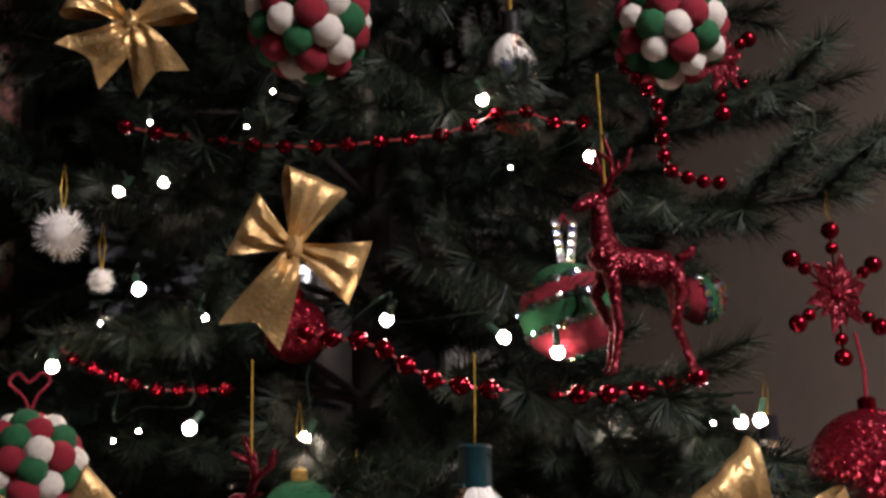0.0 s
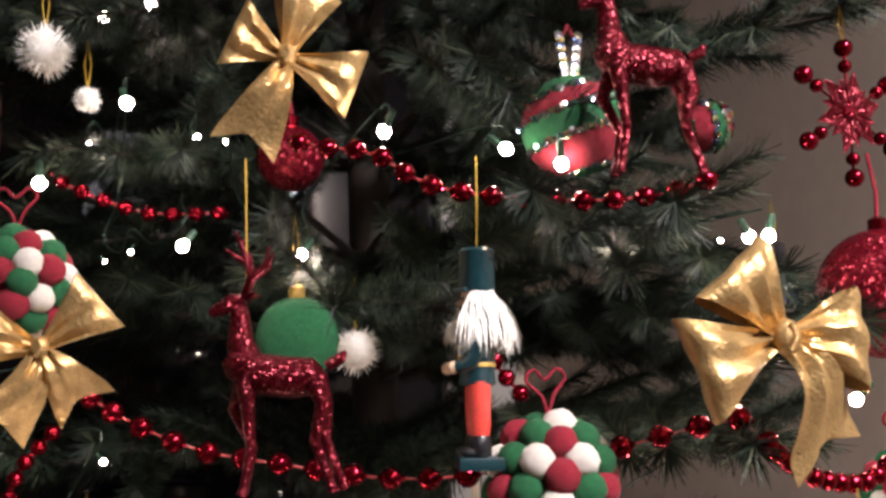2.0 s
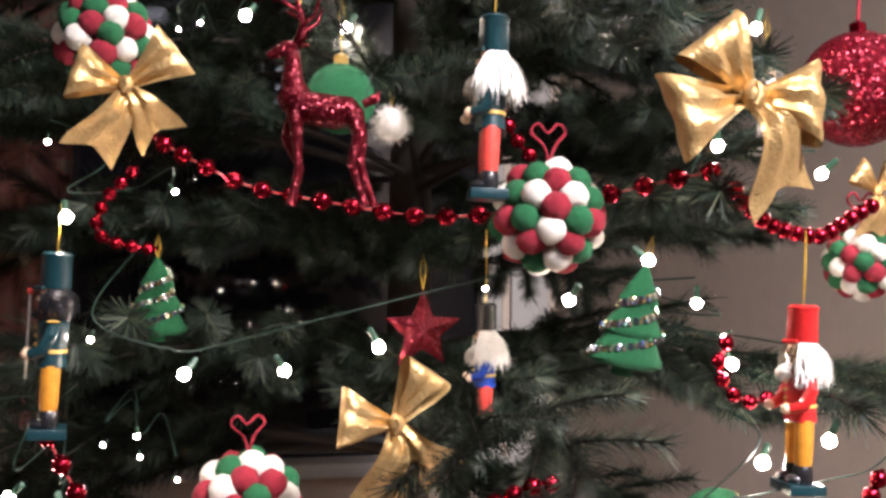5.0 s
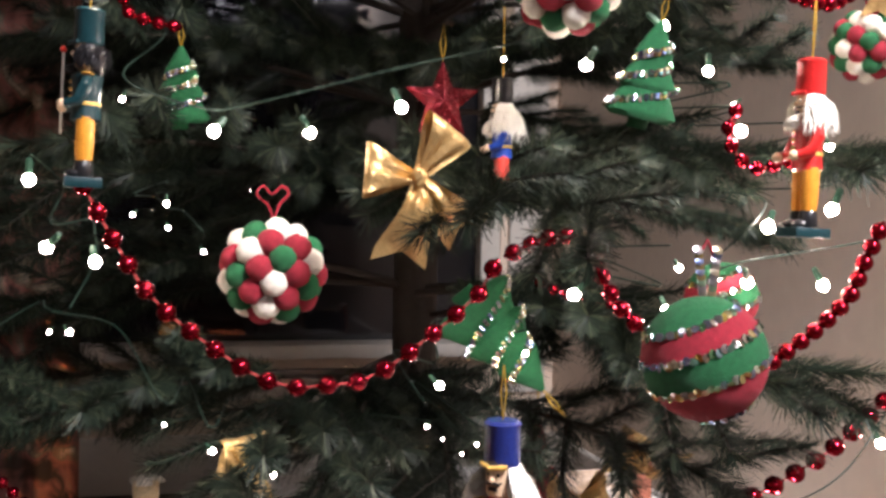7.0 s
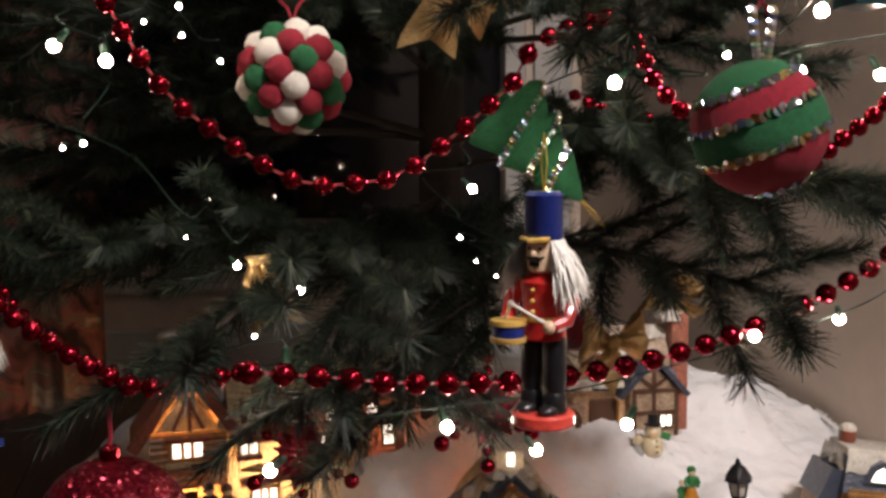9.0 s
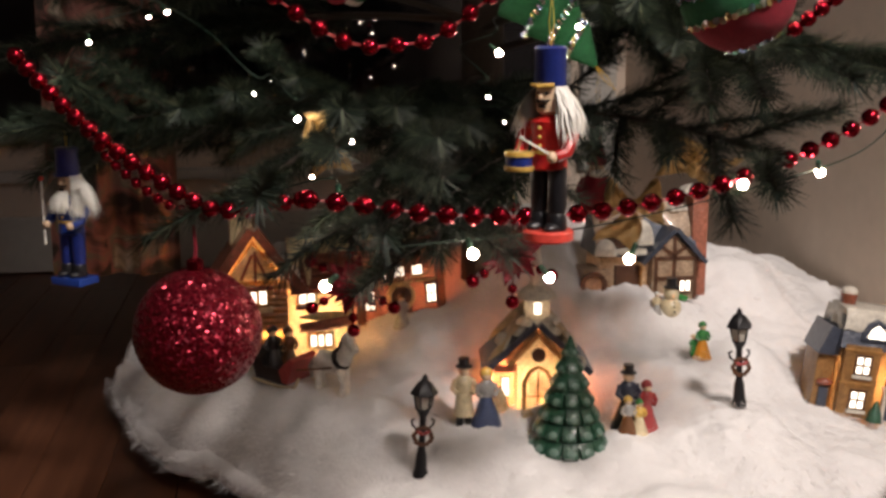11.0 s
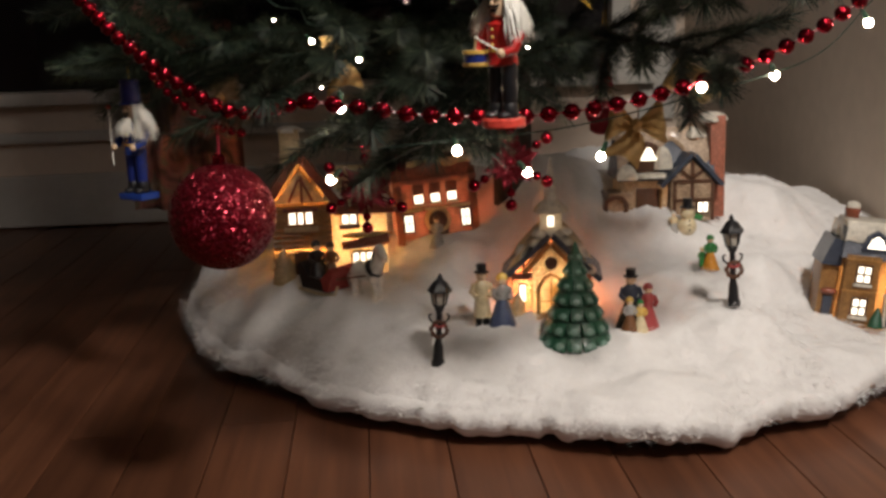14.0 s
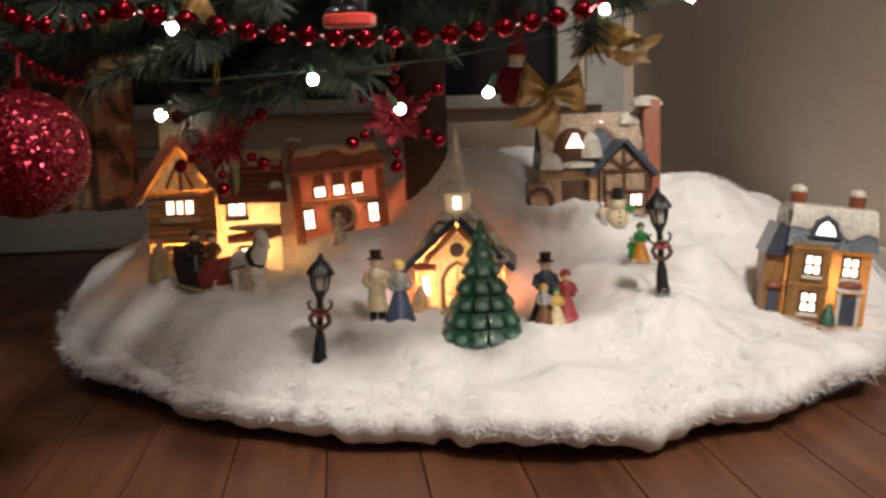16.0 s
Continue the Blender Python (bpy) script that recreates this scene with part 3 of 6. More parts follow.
garland([(-0.147, 0.75, 0.804), (-0.118, 0.715, 0.784), (-0.079, 0.697, 0.765), (-0.039, 0.679, 0.756), (0.042, 0.644, 0.744), (0.123, 0.608, 0.754), (0.193, 0.573, 0.771), (0.2, 0.56, 0.768), (0.215, 0.558, 0.753)], 0.0215, 1.0, RB)
garland([(0.215, 0.559, 0.753), (0.234, 0.563, 0.741), (0.257, 0.568, 0.735), (0.28, 0.572, 0.734), (0.302, 0.576, 0.745), (0.328, 0.58, 0.758)], 0.0098, 0.85, RB)
garland([(-0.157, 0.74, 0.776), (-0.175, 0.74, 0.755), (-0.18, 0.74, 0.734), (-0.164, 0.74, 0.725), (-0.143, 0.74, 0.722)], 0.011, 0.75, RB)
garland([(-0.2, 0.66, 0.603), (-0.17, 0.648, 0.551), (-0.146, 0.642, 0.522), (-0.087, 0.63, 0.481), (-0.05, 0.624, 0.477), (-0.013, 0.618, 0.486), (0.046, 0.606, 0.535), (0.057, 0.60, 0.556)], 0.0195, 0.95, RB)
garland([(0.07, 0.6, 0.565), (0.098, 0.596, 0.576), (0.118, 0.592, 0.571), (0.126, 0.588, 0.552), (0.136, 0.584, 0.533), (0.154, 0.58, 0.514)], 0.0125, 0.9, RB)
garland([(0.235, 0.575, 0.488), (0.254, 0.564, 0.506), (0.272, 0.558, 0.522), (0.287, 0.552, 0.541), (0.292, 0.546, 0.562), (0.302, 0.54, 0.59)], 0.0112, 0.9, RB)
garland([(-0.31, 0.64, 0.47), (-0.277, 0.62, 0.436), (-0.237, 0.604, 0.402), (-0.191, 0.588, 0.373), (-0.165, 0.585, 0.366), (-0.115, 0.58, 0.374)], 0.0125, 0.95, RB)
garland([(-0.115, 0.575, 0.374), (-0.063, 0.587, 0.365), (-0.019, 0.593, 0.358), (0.071, 0.605, 0.353), (0.164, 0.616, 0.362), (0.255, 0.628, 0.385), (0.34, 0.64, 0.42), (0.42, 0.66, 0.47)], 0.0205, 1.12, RB)
garland([(-0.32, 0.86, 0.45), (-0.29, 0.838, 0.394), (-0.265, 0.825, 0.367), (-0.228, 0.812, 0.34), (-0.19, 0.79, 0.33)], 0.012, 0.75, RB)
garland([(0.27, 0.60, 0.63), (0.24, 0.60, 0.625), (0.222, 0.60, 0.645), (0.228, 0.60, 0.665)], 0.013, 0.8, RB)
garland([(0.083, 0.66, 0.83), (0.087, 0.655, 0.821), (0.097, 0.655, 0.802), (0.112, 0.655, 0.785)], 0.0125, 0.8, RB)
garland([(0.14, 0.745, 0.537), (0.146, 0.74, 0.533), (0.163, 0.74, 0.527), (0.189, 0.74, 0.519), (0.207, 0.74, 0.523)], 0.0125, 0.7, RB)

bulb = Geo().lathe([(0.0003, -0.0068), (0.0020, -0.0060), (0.0032, -0.0044), (0.0035, -0.0032), (0.0034, -0.0022), (0.0022, 0.0)], BULB, None, 20).mesh("bulb")
socket = Geo().lathe([(0.0019, 0.0), (0.0022, 0.002), (0.0020, 0.009), (0.0008, 0.010)], SOCKET, None, 8).mesh("socket")


def lights(wire, bulbs, label="green wire of small warm white fairy lights"):
    ob = thing("string_lights", T(*wire[0]), label, "string lights", "fairy lights on the tree")
    base = Vector(wire[0])
    part("wire", Geo().tube([p - base for p in spline(wire, 0.01)], 0.0007, WIRE, 6), ob)
    for k, p in enumerate(bulbs):
        size = p[3] if len(p) > 3 else 1.0
        at = T(*(Vector(p[:3]) - base)) @ R(40 * math.sin(k * 2.3), "X") @ R(40 * math.sin(k * 1.7), "Y") @ Matrix.Scale(1.1 * size**1.5, 4)
        b = part("bulb", bulb, ob, at)
        part("socket", socket, b)


lights([(-0.11, 0.744, 1.104), (-0.119, 0.91, 1.094), (-0.128, 0.804, 1.072), (-0.114, 0.93, 1.079), (-0.1, 0.784, 1.074), (-0.074, 0.89, 1.092), (-0.048, 0.724, 1.098), (-0.04, 0.85, 1.114), (-0.032, 0.704, 1.117), (-0.009, 0.83, 1.115), (0.014, 0.684, 1.101), (0.057, 0.81, 1.111), (0.099, 0.664, 1.108), (0.108, 0.8, 1.09), (0.117, 0.664, 1.06), (0.144, 0.793, 1.07), (0.17, 0.651, 1.068)],
       [(-0.11, 0.74, 1.09, 0.5), (-0.128, 0.8, 1.058), (-0.1, 0.78, 1.06), (-0.048, 0.72, 1.084, 0.5), (-0.032, 0.7, 1.103, 0.5), (0.014, 0.68, 1.087, 0.5), (0.099, 0.66, 1.094), (0.117, 0.66, 1.046, 0.4), (0.17, 0.647, 1.054)])
lights([(-0.164, 0.724, 0.94), (-0.15, 0.87, 0.96), (-0.136, 0.744, 0.967), (-0.126, 0.86, 0.982), (-0.115, 0.704, 0.984), (-0.121, 0.855, 0.944), (-0.128, 0.734, 0.892), (-0.12, 0.87, 0.901), (-0.112, 0.734, 0.898), (-0.097, 0.856, 0.905), (-0.081, 0.706, 0.899), (-0.077, 0.851, 0.94), (-0.074, 0.724, 0.969), (-0.065, 0.86, 0.974), (-0.056, 0.724, 0.966), (-0.035, 0.842, 0.934), (-0.014, 0.688, 0.891), (0.008, 0.805, 0.931), (0.03, 0.649, 0.959), (0.062, 0.778, 0.959), (0.095, 0.635, 0.946), (0.111, 0.765, 0.948), (0.127, 0.624, 0.937), (0.15, 0.773, 0.917), (0.174, 0.649, 0.886), (0.204, 0.777, 0.895), (0.233, 0.634, 0.891), (0.236, 0.759, 0.897), (0.239, 0.613, 0.892), (0.248, 0.751, 0.899), (0.257, 0.617, 0.894)],
       [(-0.164, 0.72, 0.926), (-0.136, 0.74, 0.953, 0.6), (-0.115, 0.7, 0.97), (-0.128, 0.73, 0.878, 0.45), (-0.112, 0.73, 0.884, 0.5), (-0.081, 0.702, 0.885), (-0.074, 0.72, 0.955, 0.7), (-0.056, 0.72, 0.952, 0.5), (-0.014, 0.684, 0.877), (0.03, 0.645, 0.945), (0.095, 0.631, 0.932), (0.127, 0.62, 0.923), (0.174, 0.645, 0.872), (0.233, 0.63, 0.877, 0.5), (0.239, 0.609, 0.878), (0.257, 0.613, 0.88)])
lights([(-0.211, 0.724, 0.808), (-0.191, 0.85, 0.817), (-0.17, 0.704, 0.813), (-0.181, 0.82, 0.79), (-0.192, 0.664, 0.755), (-0.16, 0.82, 0.771), (-0.128, 0.704, 0.775), (-0.152, 0.83, 0.732), (-0.177, 0.684, 0.677), (-0.126, 0.662, 0.656), (-0.102, 0.66, 0.658), (-0.05, 0.652, 0.672), (0.005, 0.64, 0.687), (0.099, 0.63, 0.712), (0.146, 0.61, 0.734), (0.193, 0.6, 0.763), (0.217, 0.6, 0.808), (0.26, 0.66, 0.8), (0.302, 0.606, 0.794)],
       [(-0.211, 0.72, 0.794, 0.6), (-0.17, 0.7, 0.799, 0.8), (-0.192, 0.66, 0.741), (-0.128, 0.7, 0.761, 0.6), (-0.177, 0.68, 0.663, 0.6), (-0.117, 0.66, 0.643), (-0.057, 0.66, 0.645), (-0.0, 0.634, 0.662), (0.077, 0.65, 0.698, 0.5), (0.123, 0.61, 0.693), (0.169, 0.6, 0.719), (0.215, 0.59, 0.795), (0.301, 0.6, 0.78)])
lights([(-0.235, 0.684, 0.624), (-0.228, 0.82, 0.607), (-0.222, 0.684, 0.579), (-0.208, 0.82, 0.581), (-0.194, 0.684, 0.57), (-0.204, 0.84, 0.55), (-0.214, 0.724, 0.518)],
       [(-0.235, 0.68, 0.61), (-0.222, 0.68, 0.565), (-0.194, 0.68, 0.556), (-0.214, 0.72, 0.504, 0.6)])
lights([(-0.149, 0.724, 0.609), (-0.16, 0.87, 0.611), (-0.172, 0.744, 0.6), (-0.16, 0.88, 0.601), (-0.148, 0.744, 0.591), (-0.136, 0.88, 0.589), (-0.123, 0.744, 0.574)],
       [(-0.149, 0.72, 0.595, 0.6), (-0.172, 0.74, 0.586, 0.5), (-0.148, 0.74, 0.577, 0.5), (-0.123, 0.74, 0.56, 0.5)])
lights([(0.206, 0.604, 0.706), (0.216, 0.74, 0.7), (0.227, 0.604, 0.682), (0.229, 0.74, 0.68), (0.23, 0.604, 0.666), (0.265, 0.74, 0.667), (0.3, 0.604, 0.657), (0.303, 0.74, 0.642), (0.306, 0.604, 0.615), (0.28, 0.74, 0.614), (0.255, 0.604, 0.601), (0.22, 0.62, 0.555), (0.242, 0.604, 0.561), (0.302, 0.604, 0.57), (0.342, 0.604, 0.578), (0.4, 0.64, 0.6)],
       [(0.206, 0.6, 0.692, 0.9), (0.227, 0.6, 0.668, 0.6), (0.23, 0.6, 0.652), (0.3, 0.6, 0.643, 0.8), (0.306, 0.6, 0.601, 1.1), (0.255, 0.6, 0.587, 1.1), (0.239, 0.6, 0.548), (0.297, 0.6, 0.547)])
lights([(-0.277, 0.754, 0.496), (-0.253, 0.89, 0.511), (-0.229, 0.754, 0.515), (-0.189, 0.865, 0.491), (-0.149, 0.704, 0.455), (-0.133, 0.84, 0.452), (-0.117, 0.704, 0.436), (-0.095, 0.84, 0.433), (-0.073, 0.704, 0.418), (-0.09, 0.82, 0.412), (-0.107, 0.664, 0.394), (-0.022, 0.845, 0.416), (0.063, 0.754, 0.427), (0.071, 0.89, 0.427), (0.079, 0.754, 0.415), (0.085, 0.89, 0.424), (0.092, 0.754, 0.422), (0.063, 0.855, 0.443), (0.034, 0.684, 0.452), (0.034, 0.805, 0.476), (0.033, 0.654, 0.487), (0.067, 0.795, 0.503), (0.1, 0.664, 0.507), (0.108, 0.77, 0.536), (0.115, 0.604, 0.554), (0.146, 0.74, 0.554), (0.178, 0.604, 0.543), (0.182, 0.74, 0.563), (0.187, 0.604, 0.571)],
       [(-0.277, 0.75, 0.482, 0.6), (-0.229, 0.75, 0.501, 0.5), (-0.149, 0.7, 0.441, 0.4), (-0.117, 0.7, 0.422, 0.7), (-0.073, 0.7, 0.404, 0.7), (-0.107, 0.66, 0.38, 0.5), (0.063, 0.75, 0.413, 0.4), (0.079, 0.75, 0.401, 0.4), (0.092, 0.75, 0.408, 0.45), (0.034, 0.68, 0.438, 0.5), (0.033, 0.65, 0.473, 0.8), (0.1, 0.66, 0.493, 0.6), (0.115, 0.6, 0.54), (0.178, 0.6, 0.529, 0.9), (0.187, 0.6, 0.557, 0.7)])
lights([(-0.16, 0.68, 0.36), (-0.091, 0.624, 0.382), (-0.1, 0.65, 0.34), (-0.085, 0.63, 0.328), (0.004, 0.63, 0.332), (0.084, 0.63, 0.337), (0.154, 0.63, 0.348), (0.256, 0.63, 0.371), (0.33, 0.63, 0.395), (0.378, 0.64, 0.436), (0.43, 0.68, 0.47)],
       [(-0.091, 0.62, 0.368), (-0.1, 0.615, 0.306), (0.006, 0.61, 0.328), (0.067, 0.62, 0.305), (0.137, 0.629, 0.316), (0.224, 0.62, 0.373), (0.287, 0.62, 0.381), (0.378, 0.64, 0.424)])

# ---- ornaments ----


def thread(ob, z0, z1, m=GOLD_THREAD, dx=0.0):
    pts = [(0, 0, z0), (0.002, 0, (z0 + z1) / 2), (dx, 0, z1), (dx - 0.002, 0.0005, (z0 + z1) / 2), (0, 0, z0)]
    part("thread", Geo().tube(pts, 0.0004, m, 5), ob)


pom_meshes = []
for i, m in enumerate((FELT_R, FELT_G, FELT_W)):
    bm = bmesh.new()
    bmesh.ops.create_icosphere(bm, subdivisions=3, radius=0.0088)
    for p in bm.verts:
        p.co *= 1 + 0.10 * noise.noise(p.co * 420 + Vector((i * 9, 0, 0))) + 0.05 * noise.noise(p.co * 1400)
    bm.verts.index_update()
    g = Geo().put([p.co.copy() for p in bm.verts], [[p.index for p in f.verts] for f in bm.faces], m)
    bm.free()
    pom_meshes.append(g.mesh("pompom"))


def pompom_ball(x, y, z, r, seed, turn=0, loop=True):
    ob = thing("pompom_ball", T(x, y, z) @ R(turn, "Z") @ R(seed * 31, "X"), "ball of red, green and white felt pompoms hanging from a branch", "ornament", "pompom balls on the tree")
    part("core", Geo().ball(r * 0.74, FELT_R, None, 20, 12), ob)
    rnd, n, used = random.Random(seed), 46, []
    for i in range(n):
        zz = 1 - 2 * (i + 0.5) / n
        a = i * 2.39996
        d = Vector((math.sqrt(1 - zz * zz) * math.cos(a), math.sqrt(1 - zz * zz) * math.sin(a), zz))
        s = r / 0.0355 * rnd.uniform(1.02, 1.14)
        near = [c for q, c in used if (q - d).length < 0.62]
        hue = min((0, 1, 2), key=lambda c: (near.count(c), rnd.random()))
        used.append((d, hue))
        part("pompom", pom_meshes[hue], ob, T(*(d * r * 0.78)) @ d.to_track_quat("Z", "Y").to_matrix().to_4x4() @ R(rnd.uniform(0, 360), "Z") @ Matrix.Scale(s, 4))
    if loop:
        up = R(-seed * 31, "X")
        part("ribbon_loop", Geo().tube(spline([(0.0, 0, r * 0.9), (0.004, 0, r + 0.009), (0.011, 0, r + 0.018), (0.006, 0, r + 0.023), (-0.001, 0, r + 0.017), (-0.007, 0, r + 0.023), (-0.012, 0, r + 0.017), (-0.003, 0, r + 0.008), (0, 0, r * 0.9)], 0.003), 0.0010, FELT_R, 6), ob, up)
    return ob


pompom_ball(-0.019, 0.63, 1.122, 0.037, 1)
pompom_ball(0.208, 0.60, 1.123, 0.036, 2)
pompom_ball(-0.175, 0.71, 0.862, 0.033, 3)
pompom_ball(0.103, 0.60, 0.743, 0.0362, 4)
pompom_ball(0.348, 0.626, 0.719, 0.0265, 5)
pompom_ball(-0.075, 0.71, 0.547, 0.0375, 6)


def striped_ball(x, y, z, r, tilt, label="ball wrapped in red and green felt with sequin trim", strap=True):
    ob = thing("striped_ball", T(x, y, z), label, "ornament", "striped balls on the tree")
    body, trim = Geo(), Geo()
    lean = R(tilt, "Y") @ R(-3, "X")
    rings, seg = 48, 40
    edges = (-0.90, -0.26, 0.24, 0.64)
    verts = [(r * math.sin(math.pi * j / rings) * math.cos(2 * math.pi * i / seg), r * math.sin(math.pi * j / rings) * math.sin(2 * math.pi * i / seg), -r * math.cos(math.pi * j / rings)) for j in range(rings + 1) for i in range(seg)]
    sets = {FELT_R: [], FELT_G: []}
    for j in range(rings):
        c = -math.cos(math.pi * (j + 0.5) / rings)
        band = sum(c > e for e in edges)
        for i in range(seg):
            k = (i + 1) % seg
            sets[(FELT_G, FELT_R)[band % 2]].append((j * seg + i, j * seg + k, (j + 1) * seg + k, (j + 1) * seg + i))
    for m, faces in sets.items():
        body.put(verts, faces, m, lean)
    part("felt_cover", body, ob)
    rnd = random.Random(int(x * 1000) + 7)
    for e in edges:
        rr = math.sqrt(1 - e * e)
        n = int(2 * math.pi * rr * r / 0.0036)
        for i in range(n):
            a = 2 * math.pi * i / n
            d = Vector((rr * math.cos(a), rr * math.sin(a), e))
            q = d.to_track_quat("Z", "Y").to_matrix().to_4x4()
            trim.lathe([(0.0027, 0.0), (0.0028, 0.0003), (0.0008, 0.0007)], SEQUIN, lean @ T(*((d + Vector((0, 0, 0.03 * (i % 2)))).normalized() * (r + 0.0004))) @ q @ R(rnd.uniform(-35, 35), "X") @ R(rnd.uniform(-35, 35), "Y"), 7)
    tagged(part("sequin_trim", trim, ob, None, "iridescent silver sequin strips"), kind="stuff")
    if strap:
        s = Geo()
        for i in range(9):
            for sx in (-1, 1):
                s.lathe([(0.003, 0), (0.0031, 0.0006), (0.001, 0.001)], SEQUIN, T(sx * (0.003 + 0.0004 * i), -0.001, r + 0.002 + 0.0030 * i) @ R(80 + 15 * math.sin(i * 3), "X"), 7)
        s.tube([(-0.003, 0, r - 0.001), (-0.006, 0, r + 0.02), (0, 0, r + 0.032), (0.006, 0, r + 0.02), (0.003, 0, r - 0.001)], 0.0014, FELT_R, 6)
        tagged(part("sequin_loop", s, ob), kind="stuff")
    return ob


striped_ball(0.144, 0.640, 0.947, 0.031, -16)
striped_ball(0.154, 0.50, 0.508, 0.0362, -22)
striped_ball(0.248, 0.65, 0.531, 0.027, -20, "smaller striped felt ball with sequins behind another ball", False)
striped_ball(0.272, 0.70, 0.966, 0.018, 80, "small red and green striped ball between branches", False)


def green_ball(x, y, z, r):
    ob = thing("green_ball", T(x, y, z), "flat green felt bauble hanging behind a glitter deer", "ornament")
    part("bauble", Geo().ball((r, r * 0.6, r), FELT_G, None, 24, 14), ob)
    part("cap", Geo().lathe([(0.005, r - 0.001), (0.005, r + 0.005), (0.002, r + 0.007)], PAINT["gold"], None, 12), ob)
    thread(ob, r + 0.006, r + 0.05)
    return ob


green_ball(-0.018, 0.685, 0.826, 0.0245)


def glitter_ball(x, y, z, r, up, label):
    ob = thing("glitter_ball", T(x, y, z), label, "ornament", "red glitter balls on the tree")
    bm = bmesh.new()
    bmesh.ops.create_icosphere(bm, subdivisions=5, radius=r)
    for p in bm.verts:
        p.co *= 1 + 0.012 * noise.noise(p.co * 900)
    bm.verts.index_update()
    g = Geo().put([p.co.copy() for p in bm.verts], [[p.index for p in f.verts] for f in bm.faces], RED_GLIT)
    bm.free()
    part("bauble", g, ob, None, "", False)
    part("cap", Geo().lathe([(0.006, r - 0.001), (0.006, r + 0.006), (0.003, r + 0.008)], RED_BEAD, None, 12), ob)
    part("ribbon", Geo().tube([(0, 0, r + 0.006), (0.001, 0, r + up * 0.5), (0, 0.004, r + up)], 0.0014, FELT_R, 6), ob)
    return ob


glitter_ball(-0.193, 0.595, 0.280, 0.0445, 0.03, "large red glitter ball hanging below the lowest branch")
glitter_ball(0.344, 0.625, 0.842, 0.041, 0.05, "red glitter ball beside a gold bow")
glitter_ball(-0.010, 0.755, 0.949, 0.022, 0.02, "small red glitter ball behind a gold bow")


def bow(x, y, z, s, loops, tails, turn=0.0, group="gold bows on the tree", label="shiny gold lame ribbon bow tied on a branch"):
    """loops and tails: angle from +x in the upright plane, length in metres, and how far the ribbon is rolled open."""
    ob = thing("ribbon_bow", T(x, y, z) @ R(turn, "Z"), label, "bow", group)
    rnd = random.Random(int(abs(x) * 1e4))

    def strip(path, widths, crease, ang, notch=0.0):
        nx, verts, faces = 11, [], []
        n = len(path)
        for side in (0, 0.0004):
            for j, (p, w) in enumerate(zip(path, widths)):
                near = 1 - min(1.0, Vector(p).length / (0.75 * s))
                for i in range(nx):
                    v = (i / (nx - 1) - 0.5) * 2
                    fold = crease * (0.45 + 1.3 * near) * math.sin(v * 7 + j * 0.35 + ang) + 0.16 * w * (1 - v * v) + 0.05 * w * noise.noise((v * 2, j * 0.4, ang))
                    end = notch * w * (abs(v) - 0.4) if j == n - 1 else 0.0
                    verts.append((p[0] + end, p[1] - fold + side, p[2] + v * w))
        for k in range(2):
            for j in range(n - 1):
                for i in range(nx - 1):
                    a = k * n * nx + j * nx + i
                    q = (a, a + 1, a + nx + 1, a + nx)
                    faces.append(q if k else q[::-1])
        return Geo().put(verts, faces, GOLD)

    for ang, ln, open_ in loops:
        n = 26
        path, widths = [], []
        for j in range(n + 1):
            u = j / n
            sw = math.sin(math.pi * u)
            path.append((ln * (1 - abs(1 - 2 * u) ** 1.9), -0.20 * ln * math.sin(2 * math.pi * u) * sw**0.5, 0.0))
            widths.append(s * (0.05 + 0.27 * sw**1.1))
        part("loop", strip(path, widths, 0.026 * s, ang), ob, R(-ang, "Y") @ R(open_ * 0.45, "X"))
    for ang, ln, open_ in tails:
        n = 16
        path = [(ln * j / n, -0.10 * s * math.sin(j / n * 4.4), 0.03 * s * math.sin(j / n * 4)) for j in range(n + 1)]
        widths = [s * (0.05 + 0.25 * (j / n) ** 0.8) for j in range(n + 1)]
        part("tail", strip(path, widths, 0.022 * s, ang, 0.5), ob, R(-ang, "Y") @ R(open_, "X"))
    k = Geo().ball((0.085 * s, 0.085 * s, 0.11 * s), GOLD, T(0, -0.05 * s, 0), 18, 12)
    k.tube([(-0.03 * s, -0.13 * s, -0.08 * s), (0.01 * s, -0.14 * s, 0), (-0.01 * s, -0.13 * s, 0.08 * s)], 0.018 * s, GOLD, 6)
    part("knot", k, ob)
    return ob


bow(-0.025, 0.66, 0.988, 0.066, [(72, 0.046, 30), (155, 0.034, -40), (-20, 0.044, 25)], [(-115, 0.054, 10)])
bow(-0.123, 0.66, 1.125, 0.060, [(150, 0.036, 25), (35, 0.036, -30)], [(-62, 0.036, 20), (-132, 0.036, -20)])
bow(0.203, 0.53, 0.813, 0.086, [(127, 0.046, 20), (-2, 0.046, -15), (197, 0.053, 15)], [(-63, 0.062, -10)])
bow(-0.158, 0.665, 0.823, 0.060, [(165, 0.034, 25), (40, 0.040, 20)], [(-55, 0.036, 20), (-115, 0.046, -15)])
bow(0.345, 0.605, 0.768, 0.036, [(140, 0.022, 30), (40, 0.022, -30)], [(-95, 0.030, 10)])
bow(0.010, 0.618, 0.612, 0.062, [(58, 0.040, 50), (172, 0.036, 50)], [(-46, 0.046, 30), (-100, 0.052, 0)])
bow(0.238, 0.906, 0.312, 0.080, [(165, 0.034, 20), (5, 0.036, -15)], [(-110, 0.040, 10)], 10)
bow(0.296, 0.885, 0.352, 0.082, [(150, 0.032, 15), (60, 0.026, -15)], [(-8, 0.040, 60)], -5)
bow(-0.091, 0.725, 0.402, 0.060, [(95, 0.024, 20), (165, 0.022, -20)], [(-80, 0.026, 10)], 15)


